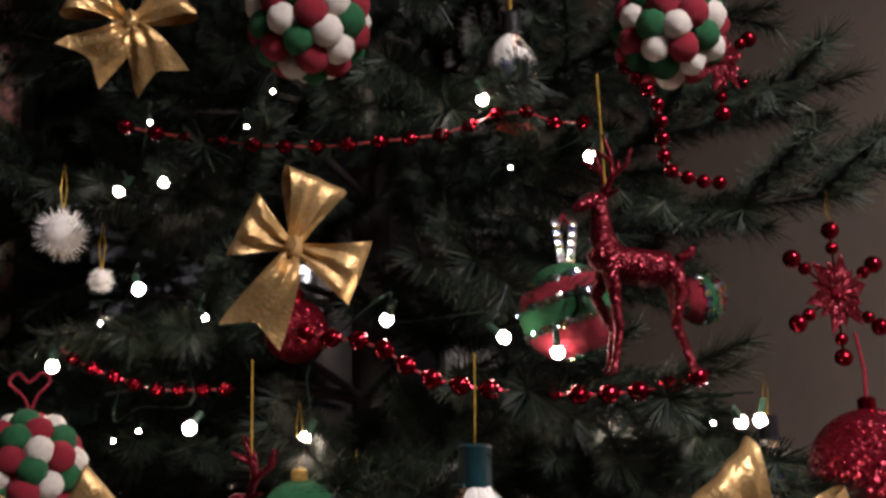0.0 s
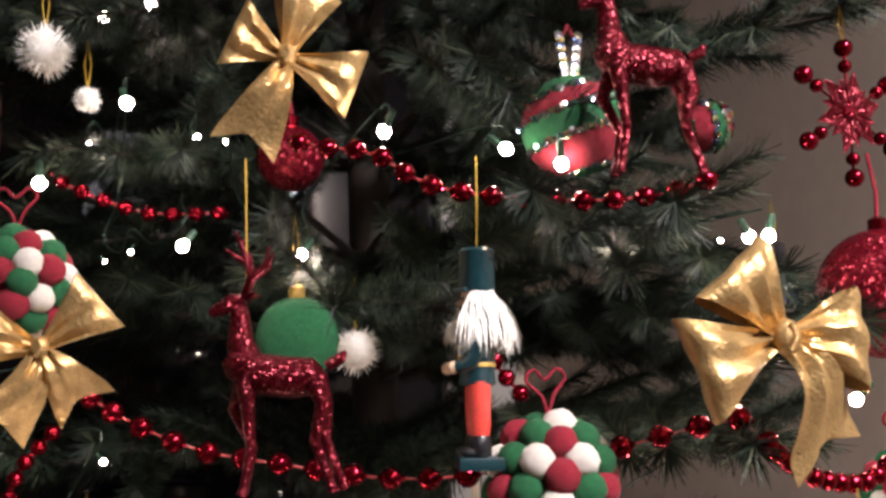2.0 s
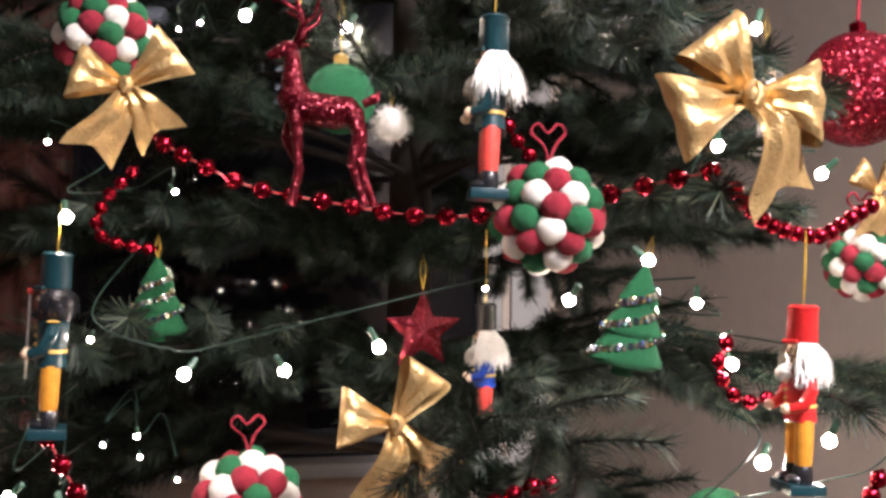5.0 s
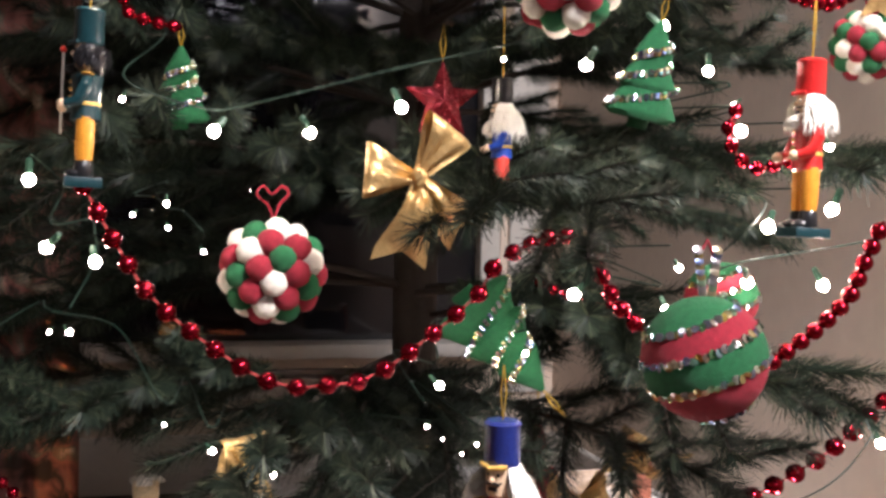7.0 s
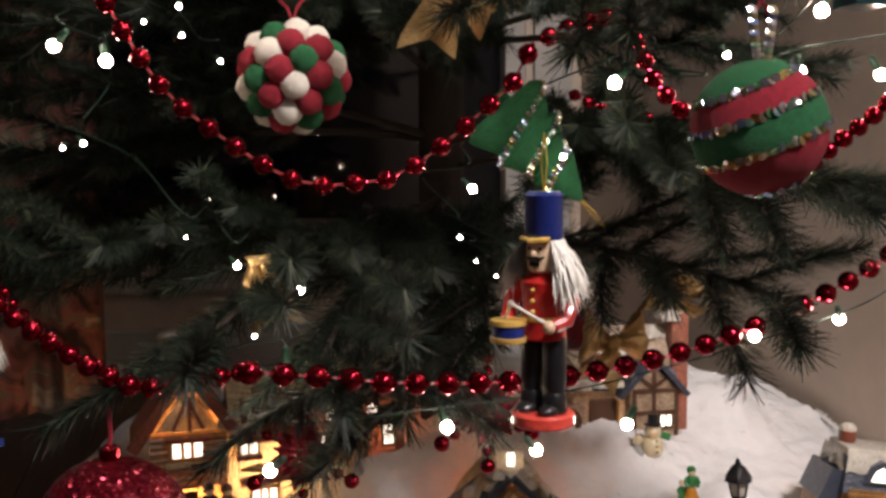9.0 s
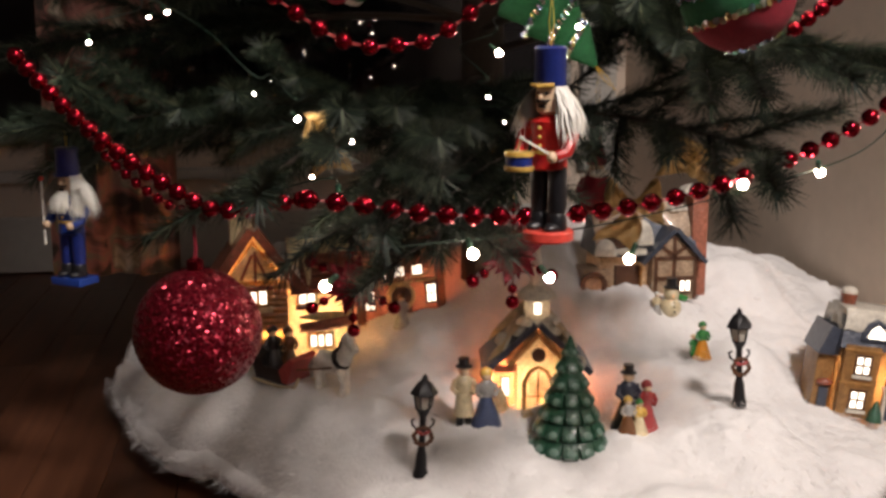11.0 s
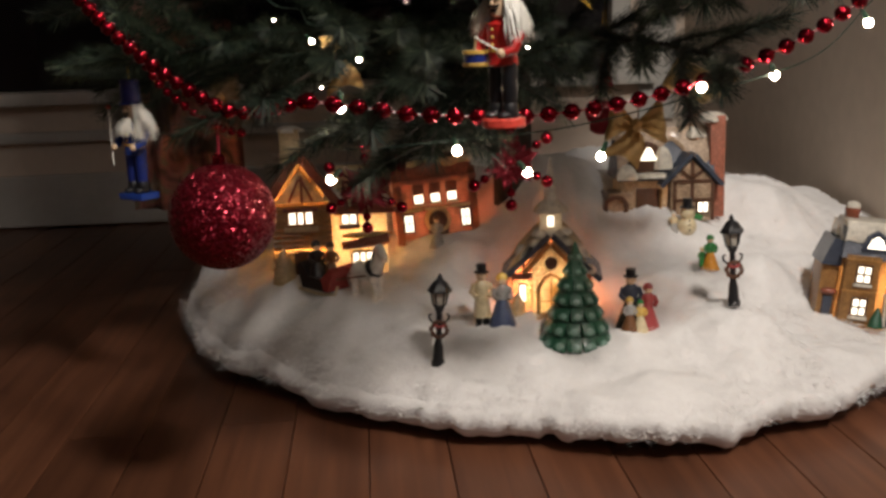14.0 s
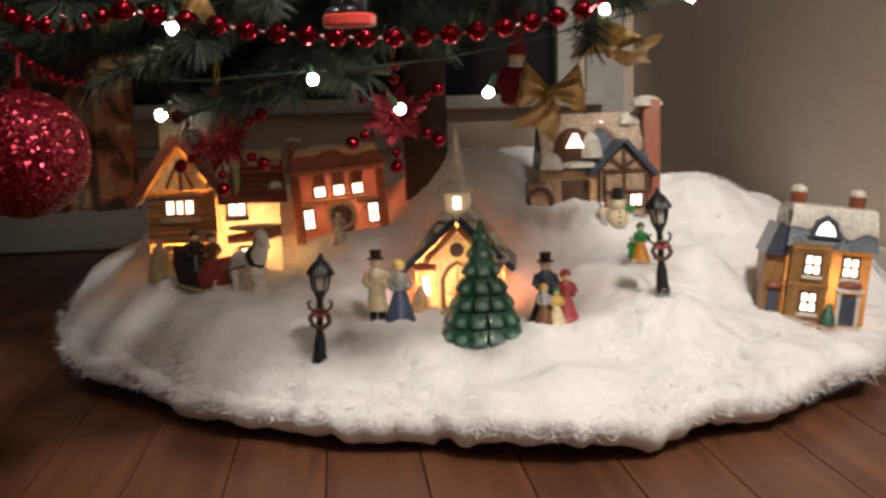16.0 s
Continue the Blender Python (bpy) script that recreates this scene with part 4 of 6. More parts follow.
def deer(x, y, z, s, turn, label):
    """A prancing reindeer, hooves at z = 0, about s high; faces -x."""
    ob = thing("reindeer_ornament", T(x, y, z) @ R(turn, "Z"), label, "ornament", "red glitter reindeer on the tree")
    g, m = Geo(), RED_GLIT_FINE

    def limb(pts, rads):
        g.tube([(a * s, b * s, c * s) for a, b, c in pts], [r * s for r in rads], m, 10)

    limb([(0.20, 0, 0.47), (0.17, 0, 0.455), (0.08, 0, 0.45), (-0.06, 0, 0.47), (-0.14, 0, 0.52), (-0.17, 0, 0.55)], [0.03, 0.075, 0.085, 0.085, 0.075, 0.05])
    limb([(-0.10, 0, 0.50), (-0.13, 0, 0.60), (-0.13, 0, 0.70), (-0.14, 0, 0.75)], [0.075, 0.055, 0.04, 0.04])
    limb([(-0.11, 0, 0.76), (-0.16, 0, 0.755), (-0.22, 0, 0.73), (-0.25, 0, 0.715)], [0.035, 0.042, 0.028, 0.018])
    for sy in (-1, 1):
        limb([(-0.11, 0.03 * sy, 0.46), (-0.13 - 0.03 * sy, 0.04 * sy, 0.33), (-0.09, 0.04 * sy, 0.18), (-0.12, 0.04 * sy, 0.03), (-0.13, 0.04 * sy, 0.0)], [0.045, 0.028, 0.02, 0.016, 0.022])
        limb([(0.16, 0.03 * sy, 0.45), (0.20, 0.04 * sy, 0.34), (0.18 + 0.02 * sy, 0.04 * sy, 0.20), (0.24 + 0.02 * sy, 0.04 * sy, 0.03), (0.25 + 0.02 * sy, 0.04 * sy, 0.0)], [0.055, 0.036, 0.022, 0.018, 0.024])
        limb([(-0.11, 0.02 * sy, 0.78), (-0.08, 0.06 * sy, 0.86), (-0.10, 0.09 * sy, 0.95), (-0.13, 0.10 * sy, 1.03)], [0.016, 0.014, 0.012, 0.006])
        limb([(-0.085, 0.055 * sy, 0.85), (-0.02, 0.075 * sy, 0.90), (0.0, 0.085 * sy, 0.97)], [0.013, 0.011, 0.006])
        limb([(-0.09, 0.08 * sy, 0.91), (-0.17, 0.10 * sy, 0.96)], [0.012, 0.006])
        limb([(-0.10, 0.03 * sy, 0.775), (-0.06, 0.07 * sy, 0.79)], [0.016, 0.005])
    limb([(0.21, 0, 0.49), (0.27, 0, 0.52), (0.29, 0, 0.55)], [0.022, 0.026, 0.008])
    part("figure", g, ob)
    part("thread", Geo().tube([(-0.1 * s, 0, 0.8 * s), (-0.1 * s, 0.002, 1.35 * s)], 0.0005, GOLD_THREAD, 5), ob)
    return ob


deer(0.150, 0.560, 0.902, 0.128, -8, "red glitter reindeer hanging from a branch")
deer(-0.043, 0.600, 0.746, 0.125, -12, "red glitter reindeer hanging above a bead garland")


def snowflake(x, y, z, r, turn, lab="red acrylic snowflake with beaded points"):
    ob = thing("snowflake_ornament", T(x, y, z) @ R(turn, "Z"), lab, "ornament", "red snowflakes on the tree")
    petal = Geo().put([(0.10 * r, 0, 0), (0.34 * r, -0.05 * r, 0.15 * r), (0.66 * r, 0, 0), (0.34 * r, -0.05 * r, -0.15 * r), (0.3 * r, 0.05 * r, 0)], [(0, 1, 2), (0, 2, 3), (0, 4, 1), (1, 4, 2), (2, 4, 3), (3, 4, 0)], RED_GLIT_FINE).mesh("petal", False)
    spoke = Geo().tube([(0, 0, 0), (0.9 * r, 0, 0)], 0.0009, RED_BEAD, 5).mesh("spoke")
    dot = Geo().ball(0.0055 * r / 0.044, RED_BEAD, None, 12, 8).mesh("bead")
    for i in range(12):
        part("petal", petal, ob, R(30 * i + 15, "Y") @ Matrix.Scale(1.0 if i % 2 else 0.8, 4))
    for i in range(6):
        part("spoke", spoke, ob, R(60 * i + 30, "Y"))
        for d, k in ((0.68, 0.8), (0.95, 1.1)):
            part("bead", dot, ob, R(60 * i + 30, "Y") @ T(d * r, 0, 0) @ Matrix.Scale(k, 4))
    part("hub", Geo().ball((0.12 * r, 0.08 * r, 0.12 * r), RED_GLIT, None, 12, 8), ob)
    thread(ob, r, r * 1.6)
    return ob


snowflake(0.331, 0.626, 0.959, 0.045, 10)
snowflake(0.279, 0.66, 1.135, 0.045, 20)
snowflake(0.072, 0.75, 0.296, 0.046, 8)
snowflake(-0.073, 0.72, 0.281, 0.042, -10)


def star(x, y, z, r):
    ob = thing("star_ornament", T(x, y, z), "red glitter star hanging deep in the tree", "ornament")
    rim_ = [((r if i % 2 == 0 else 0.45 * r) * math.sin(math.pi * i / 5), (r if i % 2 == 0 else 0.45 * r) * math.cos(math.pi * i / 5)) for i in range(10)]
    verts = [(px, 0, pz) for px, pz in rim_] + [(0, -0.22 * r, 0), (0, 0.22 * r, 0)]
    faces = [(i, (i + 1) % 10, 10) for i in range(10)] + [((i + 1) % 10, i, 11) for i in range(10)]
    part("figure", Geo().put(verts, faces, RED_GLIT_FINE), ob, smooth=False)
    thread(ob, r, r * 1.9)


star(0.037, 0.665, 0.668, 0.028)


def felt_tree(x, y, z, h, lean, label):
    ob = thing("felt_tree_ornament", T(x, y, z) @ R(lean, "Y") @ R(8, "X"), label, "ornament", "felt trees on the tree")
    prof = [(0.04, -0.52), (0.10, -0.52), (0.11, -0.43), (0.30, -0.43), (0.37, -0.38), (0.36, -0.34), (0.25, -0.15), (0.30, -0.11), (0.29, -0.07), (0.16, 0.14), (0.20, 0.18), (0.19, 0.22), (0.08, 0.42), (0.02, 0.52)]
    part("felt_body", Geo().lathe([(r * h, q * h) for r, q in prof], FELT_G, None, 28, 0.42), ob)
    t = Geo()
    for z0, lift in ((-0.36, 0.26), (-0.12, 0.24), (0.10, 0.20)):
        for i in range(18):
            a = math.pi * (1 + i / 17)
            for k in (0, 0.028):
                q = z0 + k + lift * i / 17
                r = (next(r1 + (r2 - r1) * (q - q1) / (q2 - q1) for (r1, q1), (r2, q2) in zip(prof[2:], prof[3:]) if q1 <= q <= q2 and q2 > q1) + 0.012) * h
                t.lathe([(0.0017, 0), (0.0018, 0.0004), (0.0007, 0.0007)], SEQUIN, T(r * math.cos(a), 0.42 * r * math.sin(a), q * h) @ R(90 + 20 * math.sin(i * 5), "X") @ R(25 * math.sin(i * 3), "Y"), 7)
    tagged(part("sequin_trim", t, ob, None, "iridescent sequin strips"), kind="stuff")
    thread(ob, 0.5 * h, 0.8 * h)
    return ob


felt_tree(0.146, 0.565, 0.679, 0.066, 10, "green felt christmas tree ornament with sequin stripes")
felt_tree(0.092, 0.69, 0.497, 0.092, 140, "green felt tree ornament hanging upside down inside the tree")
felt_tree(-0.140, 0.80, 0.685, 0.062, 0, "dark green felt tree ornament among the branches")


def nutcracker(x, y, z, h, hat, coat, legs, base, turn=0, hair=1.0, drum=False, hang=0.05, label="", round_base=False, lean=0, staff=False, fur=FUR):
    """A painted wooden soldier, z at the underside of its base, h high."""
    ob = thing("nutcracker_ornament", T(x, y, z) @ R(lean, "Y") @ R(turn, "Z"), label, "ornament", "nutcracker soldiers on the tree")
    g = Geo()
    P_ = PAINT
    if round_base:
        g.lathe([(0.125 * h, 0), (0.135 * h, 0.01 * h), (0.135 * h, 0.05 * h), (0.125 * h, 0.06 * h), (0.0, 0.06 * h)], P_[base], None, 24)
    else:
        g.box((0.27 * h, 0.2 * h, 0.055 * h), P_[base], T(0, 0, 0.0275 * h), 0.006 * h)
    for sx in (-1, 1):
        at = T(sx * 0.055 * h, 0, 0)
        g.lathe([(0.05 * h, 0.06 * h), (0.055 * h, 0.07 * h), (0.05 * h, 0.14 * h), (0.045 * h, 0.15 * h)], P_["black"], at, 12)
        g.ball((0.045 * h, 0.07 * h, 0.03 * h), P_["black"], at @ T(0, -0.03 * h, 0.075 * h), 12, 8)
        g.lathe([(0.044 * h, 0.14 * h), (0.05 * h, 0.2 * h), (0.052 * h, 0.36 * h), (0.05 * h, 0.39 * h)], P_[legs], at, 12)
    g.lathe([(0.085 * h, 0.37 * h), (0.105 * h, 0.38 * h), (0.095 * h, 0.46 * h), (0.10 * h, 0.56 * h), (0.11 * h, 0.62 * h), (0.06 * h, 0.65 * h), (0.04 * h, 0.66 * h)], P_[coat], None, 18, 0.8)
    g.lathe([(0.099 * h, 0.455 * h), (0.102 * h, 0.465 * h), (0.099 * h, 0.475 * h)], P_["gold"], None, 18, 0.82)
    for i in range(3):
        g.ball(0.011 * h, P_["gold"], T(0, -0.085 * h, (0.5 + 0.045 * i) * h), 8, 6)
    for sx in (-1, 1):
        arm = [(sx * 0.10 * h, 0, 0.61 * h), (sx * 0.15 * h, -0.01 * h, 0.55 * h), (sx * 0.145 * h, -0.05 * h, 0.47 * h), (sx * 0.12 * h, -0.11 * h, 0.45 * h)]
        g.tube(arm, [0.03 * h, 0.036 * h, 0.033 * h, 0.028 * h], P_[coat], 9)
        g.ball(0.03 * h, P_["skin"], T(sx * 0.11 * h, -0.125 * h, 0.45 * h), 9, 6)
        g.lathe([(0.03 * h, 0), (0.04 * h, 0.006 * h), (0.02 * h, 0.014 * h)], P_["gold"], T(sx * 0.115 * h, 0, 0.62 * h), 10)
    g.lathe([(0.05 * h, 0.655 * h), (0.07 * h, 0.67 * h), (0.075 * h, 0.76 * h), (0.07 * h, 0.80 * h)], P_["skin"], None, 16)
    g.ball((0.014 * h, 0.02 * h, 0.018 * h), P_["skin"], T(0, -0.075 * h, 0.745 * h), 8, 6)
    for sx in (-1, 1):
        g.ball(0.009 * h, P_["black"], T(sx * 0.027 * h, -0.068 * h, 0.765 * h), 7, 5)
        g.tube([(0, -0.077 * h, 0.728 * h), (sx * 0.03 * h, -0.073 * h, 0.722 * h), (sx * 0.045 * h, -0.064 * h, 0.732 * h)], [0.009 * h, 0.008 * h, 0.003 * h], P_["black"], 6)
    g.box((0.045 * h, 0.02 * h, 0.022 * h), P_["black"], T(0, -0.066 * h, 0.70 * h), 0.003 * h)
    g.lathe([(0.079 * h, 0.80 * h), (0.083 * h, 0.81 * h), (0.08 * h, 0.97 * h), (0.086 * h, 0.985 * h), (0.07 * h, 1.0 * h), (0.0, 1.0 * h)], P_[hat], None, 18)
    g.tube([(-0.07 * h, -0.06 * h, 0.805 * h), (0, -0.105 * h, 0.80 * h), (0.07 * h, -0.06 * h, 0.805 * h)], 0.012 * h, P_["gold" if drum else hat], 6)
    # hair and beard, strand by strand
    rnd = random.Random(int(h * 1e5 + x * 1e4))
    hv, hf = [], []
    for _ in range(1100):
        a = radians(rnd.uniform(-35, 215)) if drum or rnd.random() < 0.75 else radians(rnd.uniform(235, 305))
        beard = a > 4
        r0 = 0.075 * h
        z0 = (rnd.uniform(0.72, 0.80) if not beard else 0.69) * h
        p = Vector((r0 * math.cos(a), r0 * math.sin(a), z0))
        ln = rnd.uniform(0.10, 0.22) * h * hair * (0.6 if beard else 1)
        out = Vector((math.cos(a) * rnd.uniform(0.2, 0.75), math.sin(a) * rnd.uniform(0.2, 0.7), -1)).normalized() * ln
        w = Vector((-math.sin(a), math.cos(a), 0)) * 0.0065 * h
        b = len(hv)
        mid = p + out * 0.5 + Vector((math.cos(a), math.sin(a), 0)) * 0.03 * h
        hv += [p - w, p + w, mid + w, mid - w, p + out]
        hf += [(b, b + 1, b + 2, b + 3), (b + 3, b + 2, b + 4)]
    g.put(hv, hf, fur)
    for bx, bz, k in ((-0.045, 0.70, 0.9), (0.045, 0.70, 0.9), (0.0, 0.66, 1.0)):
        g.ball((0.055 * h * k, 0.04 * h, 0.10 * h * k * min(hair, 1.2)), fur, T(bx * h, 0.055 * h, bz * h), 12, 8)
    if drum:
        d = T(-0.07 * h, -0.16 * h, 0.42 * h)
        g.lathe([(0.075 * h, -0.045 * h), (0.078 * h, -0.04 * h), (0.078 * h, -0.02 * h)], P_["gold"], d, 16)
        g.lathe([(0.07 * h, -0.02 * h), (0.07 * h, 0.03 * h)], P_["navy"], d, 16)
        g.lathe([(0.078 * h, 0.03 * h), (0.078 * h, 0.05 * h), (0.07 * h, 0.052 * h), (0, 0.052 * h)], P_["gold"], d, 16)
        for sx in (-1, 1):
            g.tube([(sx * 0.11 * h, -0.13 * h, 0.46 * h), (-0.05 * h, -0.17 * h, 0.54 * h)], 0.008 * h, P_["white"], 6)
            g.ball(0.016 * h, P_["white"], T(-0.05 * h, -0.17 * h, 0.54 * h), 8, 6)
    elif staff:
        g.tube([(-0.13 * h, -0.13 * h, 0.30 * h), (-0.13 * h, -0.13 * h, 0.78 * h)], 0.008 * h, P_["white"], 6)
        g.ball(0.02 * h, P_["coral"], T(-0.13 * h, -0.13 * h, 0.78 * h), 8, 6)
    part("figure", g, ob)
    thread(ob, h, h + hang)
    return ob


nutcracker(0.061, 0.595, 0.752, 0.115, "teal", "teal", "coral", "teal", -100, 1.25, hang=0.05, label="teal nutcracker with long white hair and coral legs", lean=2)
nutcracker(-0.201, 0.667, 0.602, 0.115, "teal", "teal", "yellow", "teal", -84, 0.5, staff=True, fur=PAINT["black"], hang=0.03, label="teal nutcracker with yellow legs hanging over a bead garland", lean=2)
nutcracker(0.240, 0.537, 0.578, 0.112, "red", "red", "yellow", "teal", -98, 0.9, hang=0.045, label="red nutcracker with yellow legs and white beard", lean=2)
nutcracker(0.082, 0.668, 0.595, 0.092, "black", "blue", "coral", "navy", -98, 1.3, hang=0.05, label="blue nutcracker with white hair deep in the tree")
nutcracker(0.033, 0.500, 0.354, 0.122, "navy", "red", "black", "coral", -52, 1.2, True, 0.03, "drummer nutcracker with blue hat, red coat and white hair", True)
nutcracker(-0.326, 0.90, 0.253, 0.132, "navy", "blue", "navy", "blue", -35, 1.4, staff=True, hang=0.03, label="blue nutcracker with white hair at the tree's side")
nutcracker(0.305, 0.68, 0.80, 0.082, "black", "navy", "white", "white", 0, 0.9, hang=0.03, label="navy nutcracker hanging behind a gold bow")
nutcracker(0.138, 0.70, 1.085, 0.088, "black", "navy", "white", "coral", 30, 1.4, hang=0.03, label="navy nutcracker with white hair high in the tree")


def elf(x, y, z, h):
    ob = thing("elf_ornament", T(x, y, z), "red felt elf doll with a tall pointed hat", "ornament")
    g = Geo()
    g.lathe([(0.10 * h, 0), (0.17 * h, 0.04 * h), (0.18 * h, 0.2 * h), (0.13 * h, 0.36 * h), (0.09 * h, 0.42 * h)], FELT_R, None, 16)
    g.ball(0.085 * h, PAINT["skin"], T(0, 0, 0.47 * h), 14, 9)
    g.lathe([(0.10 * h, 0.50 * h), (0.105 * h, 0.53 * h), (0.06 * h, 0.72 * h), (0.02 * h, 0.98 * h), (0.004 * h, 1.0 * h)], FELT_R, None, 14)
    g.lathe([(0.06 * h, 0.36 * h), (0.10 * h, 0.40 * h), (0.05 * h, 0.46 * h)], FUR, T(0, -0.04 * h, 0), 12)
    for sx in (-1, 1):
        g.tube([(sx * 0.13 * h, 0, 0.36 * h), (sx * 0.2 * h, -0.03 * h, 0.24 * h), (sx * 0.17 * h, -0.07 * h, 0.16 * h)], 0.035 * h, FELT_R, 8)
    part("figure", g, ob)
    thread(ob, h, h + 0.05)


elf(0.212, 0.945, 0.300, 0.105)


def tuft_ornament(x, y, z, r):
    ob = thing("feather_ornament", T(x, y, z), "small white fluffy ornament tucked among dark branches", "ornament", "white fluffy ornaments")
    rnd, v, f = random.Random(int(abs(x) * 1e4)), [], []
    for _ in range(500):
        d = Vector((rnd.gauss(0, 1), rnd.gauss(0, 1), rnd.gauss(0, 0.8))).normalized()
        w = d.orthogonal().normalized() * 0.0008
        b = len(v)
        v += [d * r * 0.4 - w, d * r * 0.4 + w, d * r * rnd.uniform(0.8, 1.1)]
        f.append((b, b + 1, b + 2))
    part("tuft", Geo().ball(r * 0.7, FUR, None, 14, 9).put(v, f, FUR), ob)
    thread(ob, r * 0.6, r + 0.03)


tuft_ornament(-0.163, 0.74, 1.010, 0.019)
tuft_ornament(-0.138, 0.74, 0.980, 0.009)
tuft_ornament(0.030, 0.75, 0.820, 0.018)

# ---- the village ----


def window(ob, x, y, z, w, h, panes=(2, 2), frame=None, sill=None, arch=False):
    """A lit window on a wall that faces -y, with its frame, bars and panes."""
    f = Geo()
    fr = frame or CERAMIC["timber"]
    b = 0.17 * w
    for sx in (-1, 1):
        f.box((b, 0.004, h + 2 * b), fr, T(sx * (w + b) / 2, 0, 0), 0.0004)
    for sz in (-1, 1):
        f.box((w + 2 * b, 0.004, b), fr, T(0, 0, sz * (h + b) / 2), 0.0004)
    for i in range(1, panes[0]):
        f.box((b * 0.75, 0.004, h), fr, T(-w / 2 + w * i / panes[0], 0, 0))
    for i in range(1, panes[1]):
        f.box((w, 0.004, b * 0.75), fr, T(0, 0, -h / 2 + h * i / panes[1]))
    if sill:
        f.box((w * 1.5, 0.006, b * 1.3), sill, T(0, -0.001, -h / 2 - b * 1.4), 0.0006)
    wo = part("window", f, ob, T(x, y, z))
    part("pane", Geo().box((w, 0.0012, h), PANE), wo, T(0, 0.0003, 0), "lit warm white pane", False)


def slope(a, b, depth, thick, m, g, y=0.0):
    """A roof board from a to b in x, z, with depth along y."""
    d = Vector((b[0] - a[0], 0, b[1] - a[1]))
    n = Vector((-d.z, 0, d.x)).normalized() * thick
    g.prism([a, b, (b[0] + n.x, b[1] + n.z), (a[0] + n.x, a[1] + n.z)] if n.z > 0 else [b, a, (a[0] - n.x, a[1] - n.z), (b[0] - n.x, b[1] - n.z)], depth, m, T(0, y, 0))


def snowcap(ob, x, y, z, sx, sy, sz, seed=0):
    verts, faces, n = [], [], 12
    for j in range(7):
        for i in range(n):
            a, e = 2 * math.pi * i / n, math.pi / 2 * j / 6
            k = 1 + 0.18 * math.sin(3 * a + seed) + 0.1 * math.sin(5 * a + 2 * seed)
            verts.append((x + sx * k * math.cos(a) * math.cos(e), y + sy * k * math.sin(a) * math.cos(e), z + sz * math.sin(e)))
    for j in range(6):
        for i in range(n):
            k = (i + 1) % n
            faces.append((j * n + i, j * n + k, (j + 1) * n + k, (j + 1) * n + i))
    part("snow_cap", Geo().put(verts, faces, CERAMIC["snow"]), ob)


def drape(ob, a, b, c, d, cover, m, seed=0, thick=0.003):
    """Snow lying on a roof slope a b (ridge) to d c (eave), down to a wavy edge."""
    a, b, c, d = Vector(a), Vector(b), Vector(c), Vector(d)
    nrm = (b - a).cross(d - a).normalized()
    nrm = nrm if nrm.z > 0 else -nrm
    verts, faces, n, k = [], [], 18, 6
    for i in range(n + 1):
        u = i / n
        reach = cover * (1 + 0.35 * math.sin(7 * u + seed) + 0.25 * math.sin(15 * u + 2 * seed))
        for j in range(k + 1):
            v = min(reach * j / k, 1.0)
            p = a.lerp(b, u).lerp(d.lerp(c, u), v)
            verts.append(p + nrm * (thick * math.sqrt(max(0.0, 1 - (j / k) ** 2)) + 0.0006))
    for i in range(n):
        for j in range(k):
            q = i * (k + 1) + j
            faces.append((q, q + 1, q + k + 2, q + k + 1))
    part("roof_snow", Geo().put(verts, faces, m), ob)


def inner_light(ob, x, y, z, power, r=0.006):
    data = bpy.data.lights.new("house_glow", "POINT")
    data.energy, data.color, data.shadow_soft_size = power, (1.0, 0.72, 0.42), r
    o = new("house_glow", data)
    o.parent = ob
    o.matrix_local = T(x, y, z)


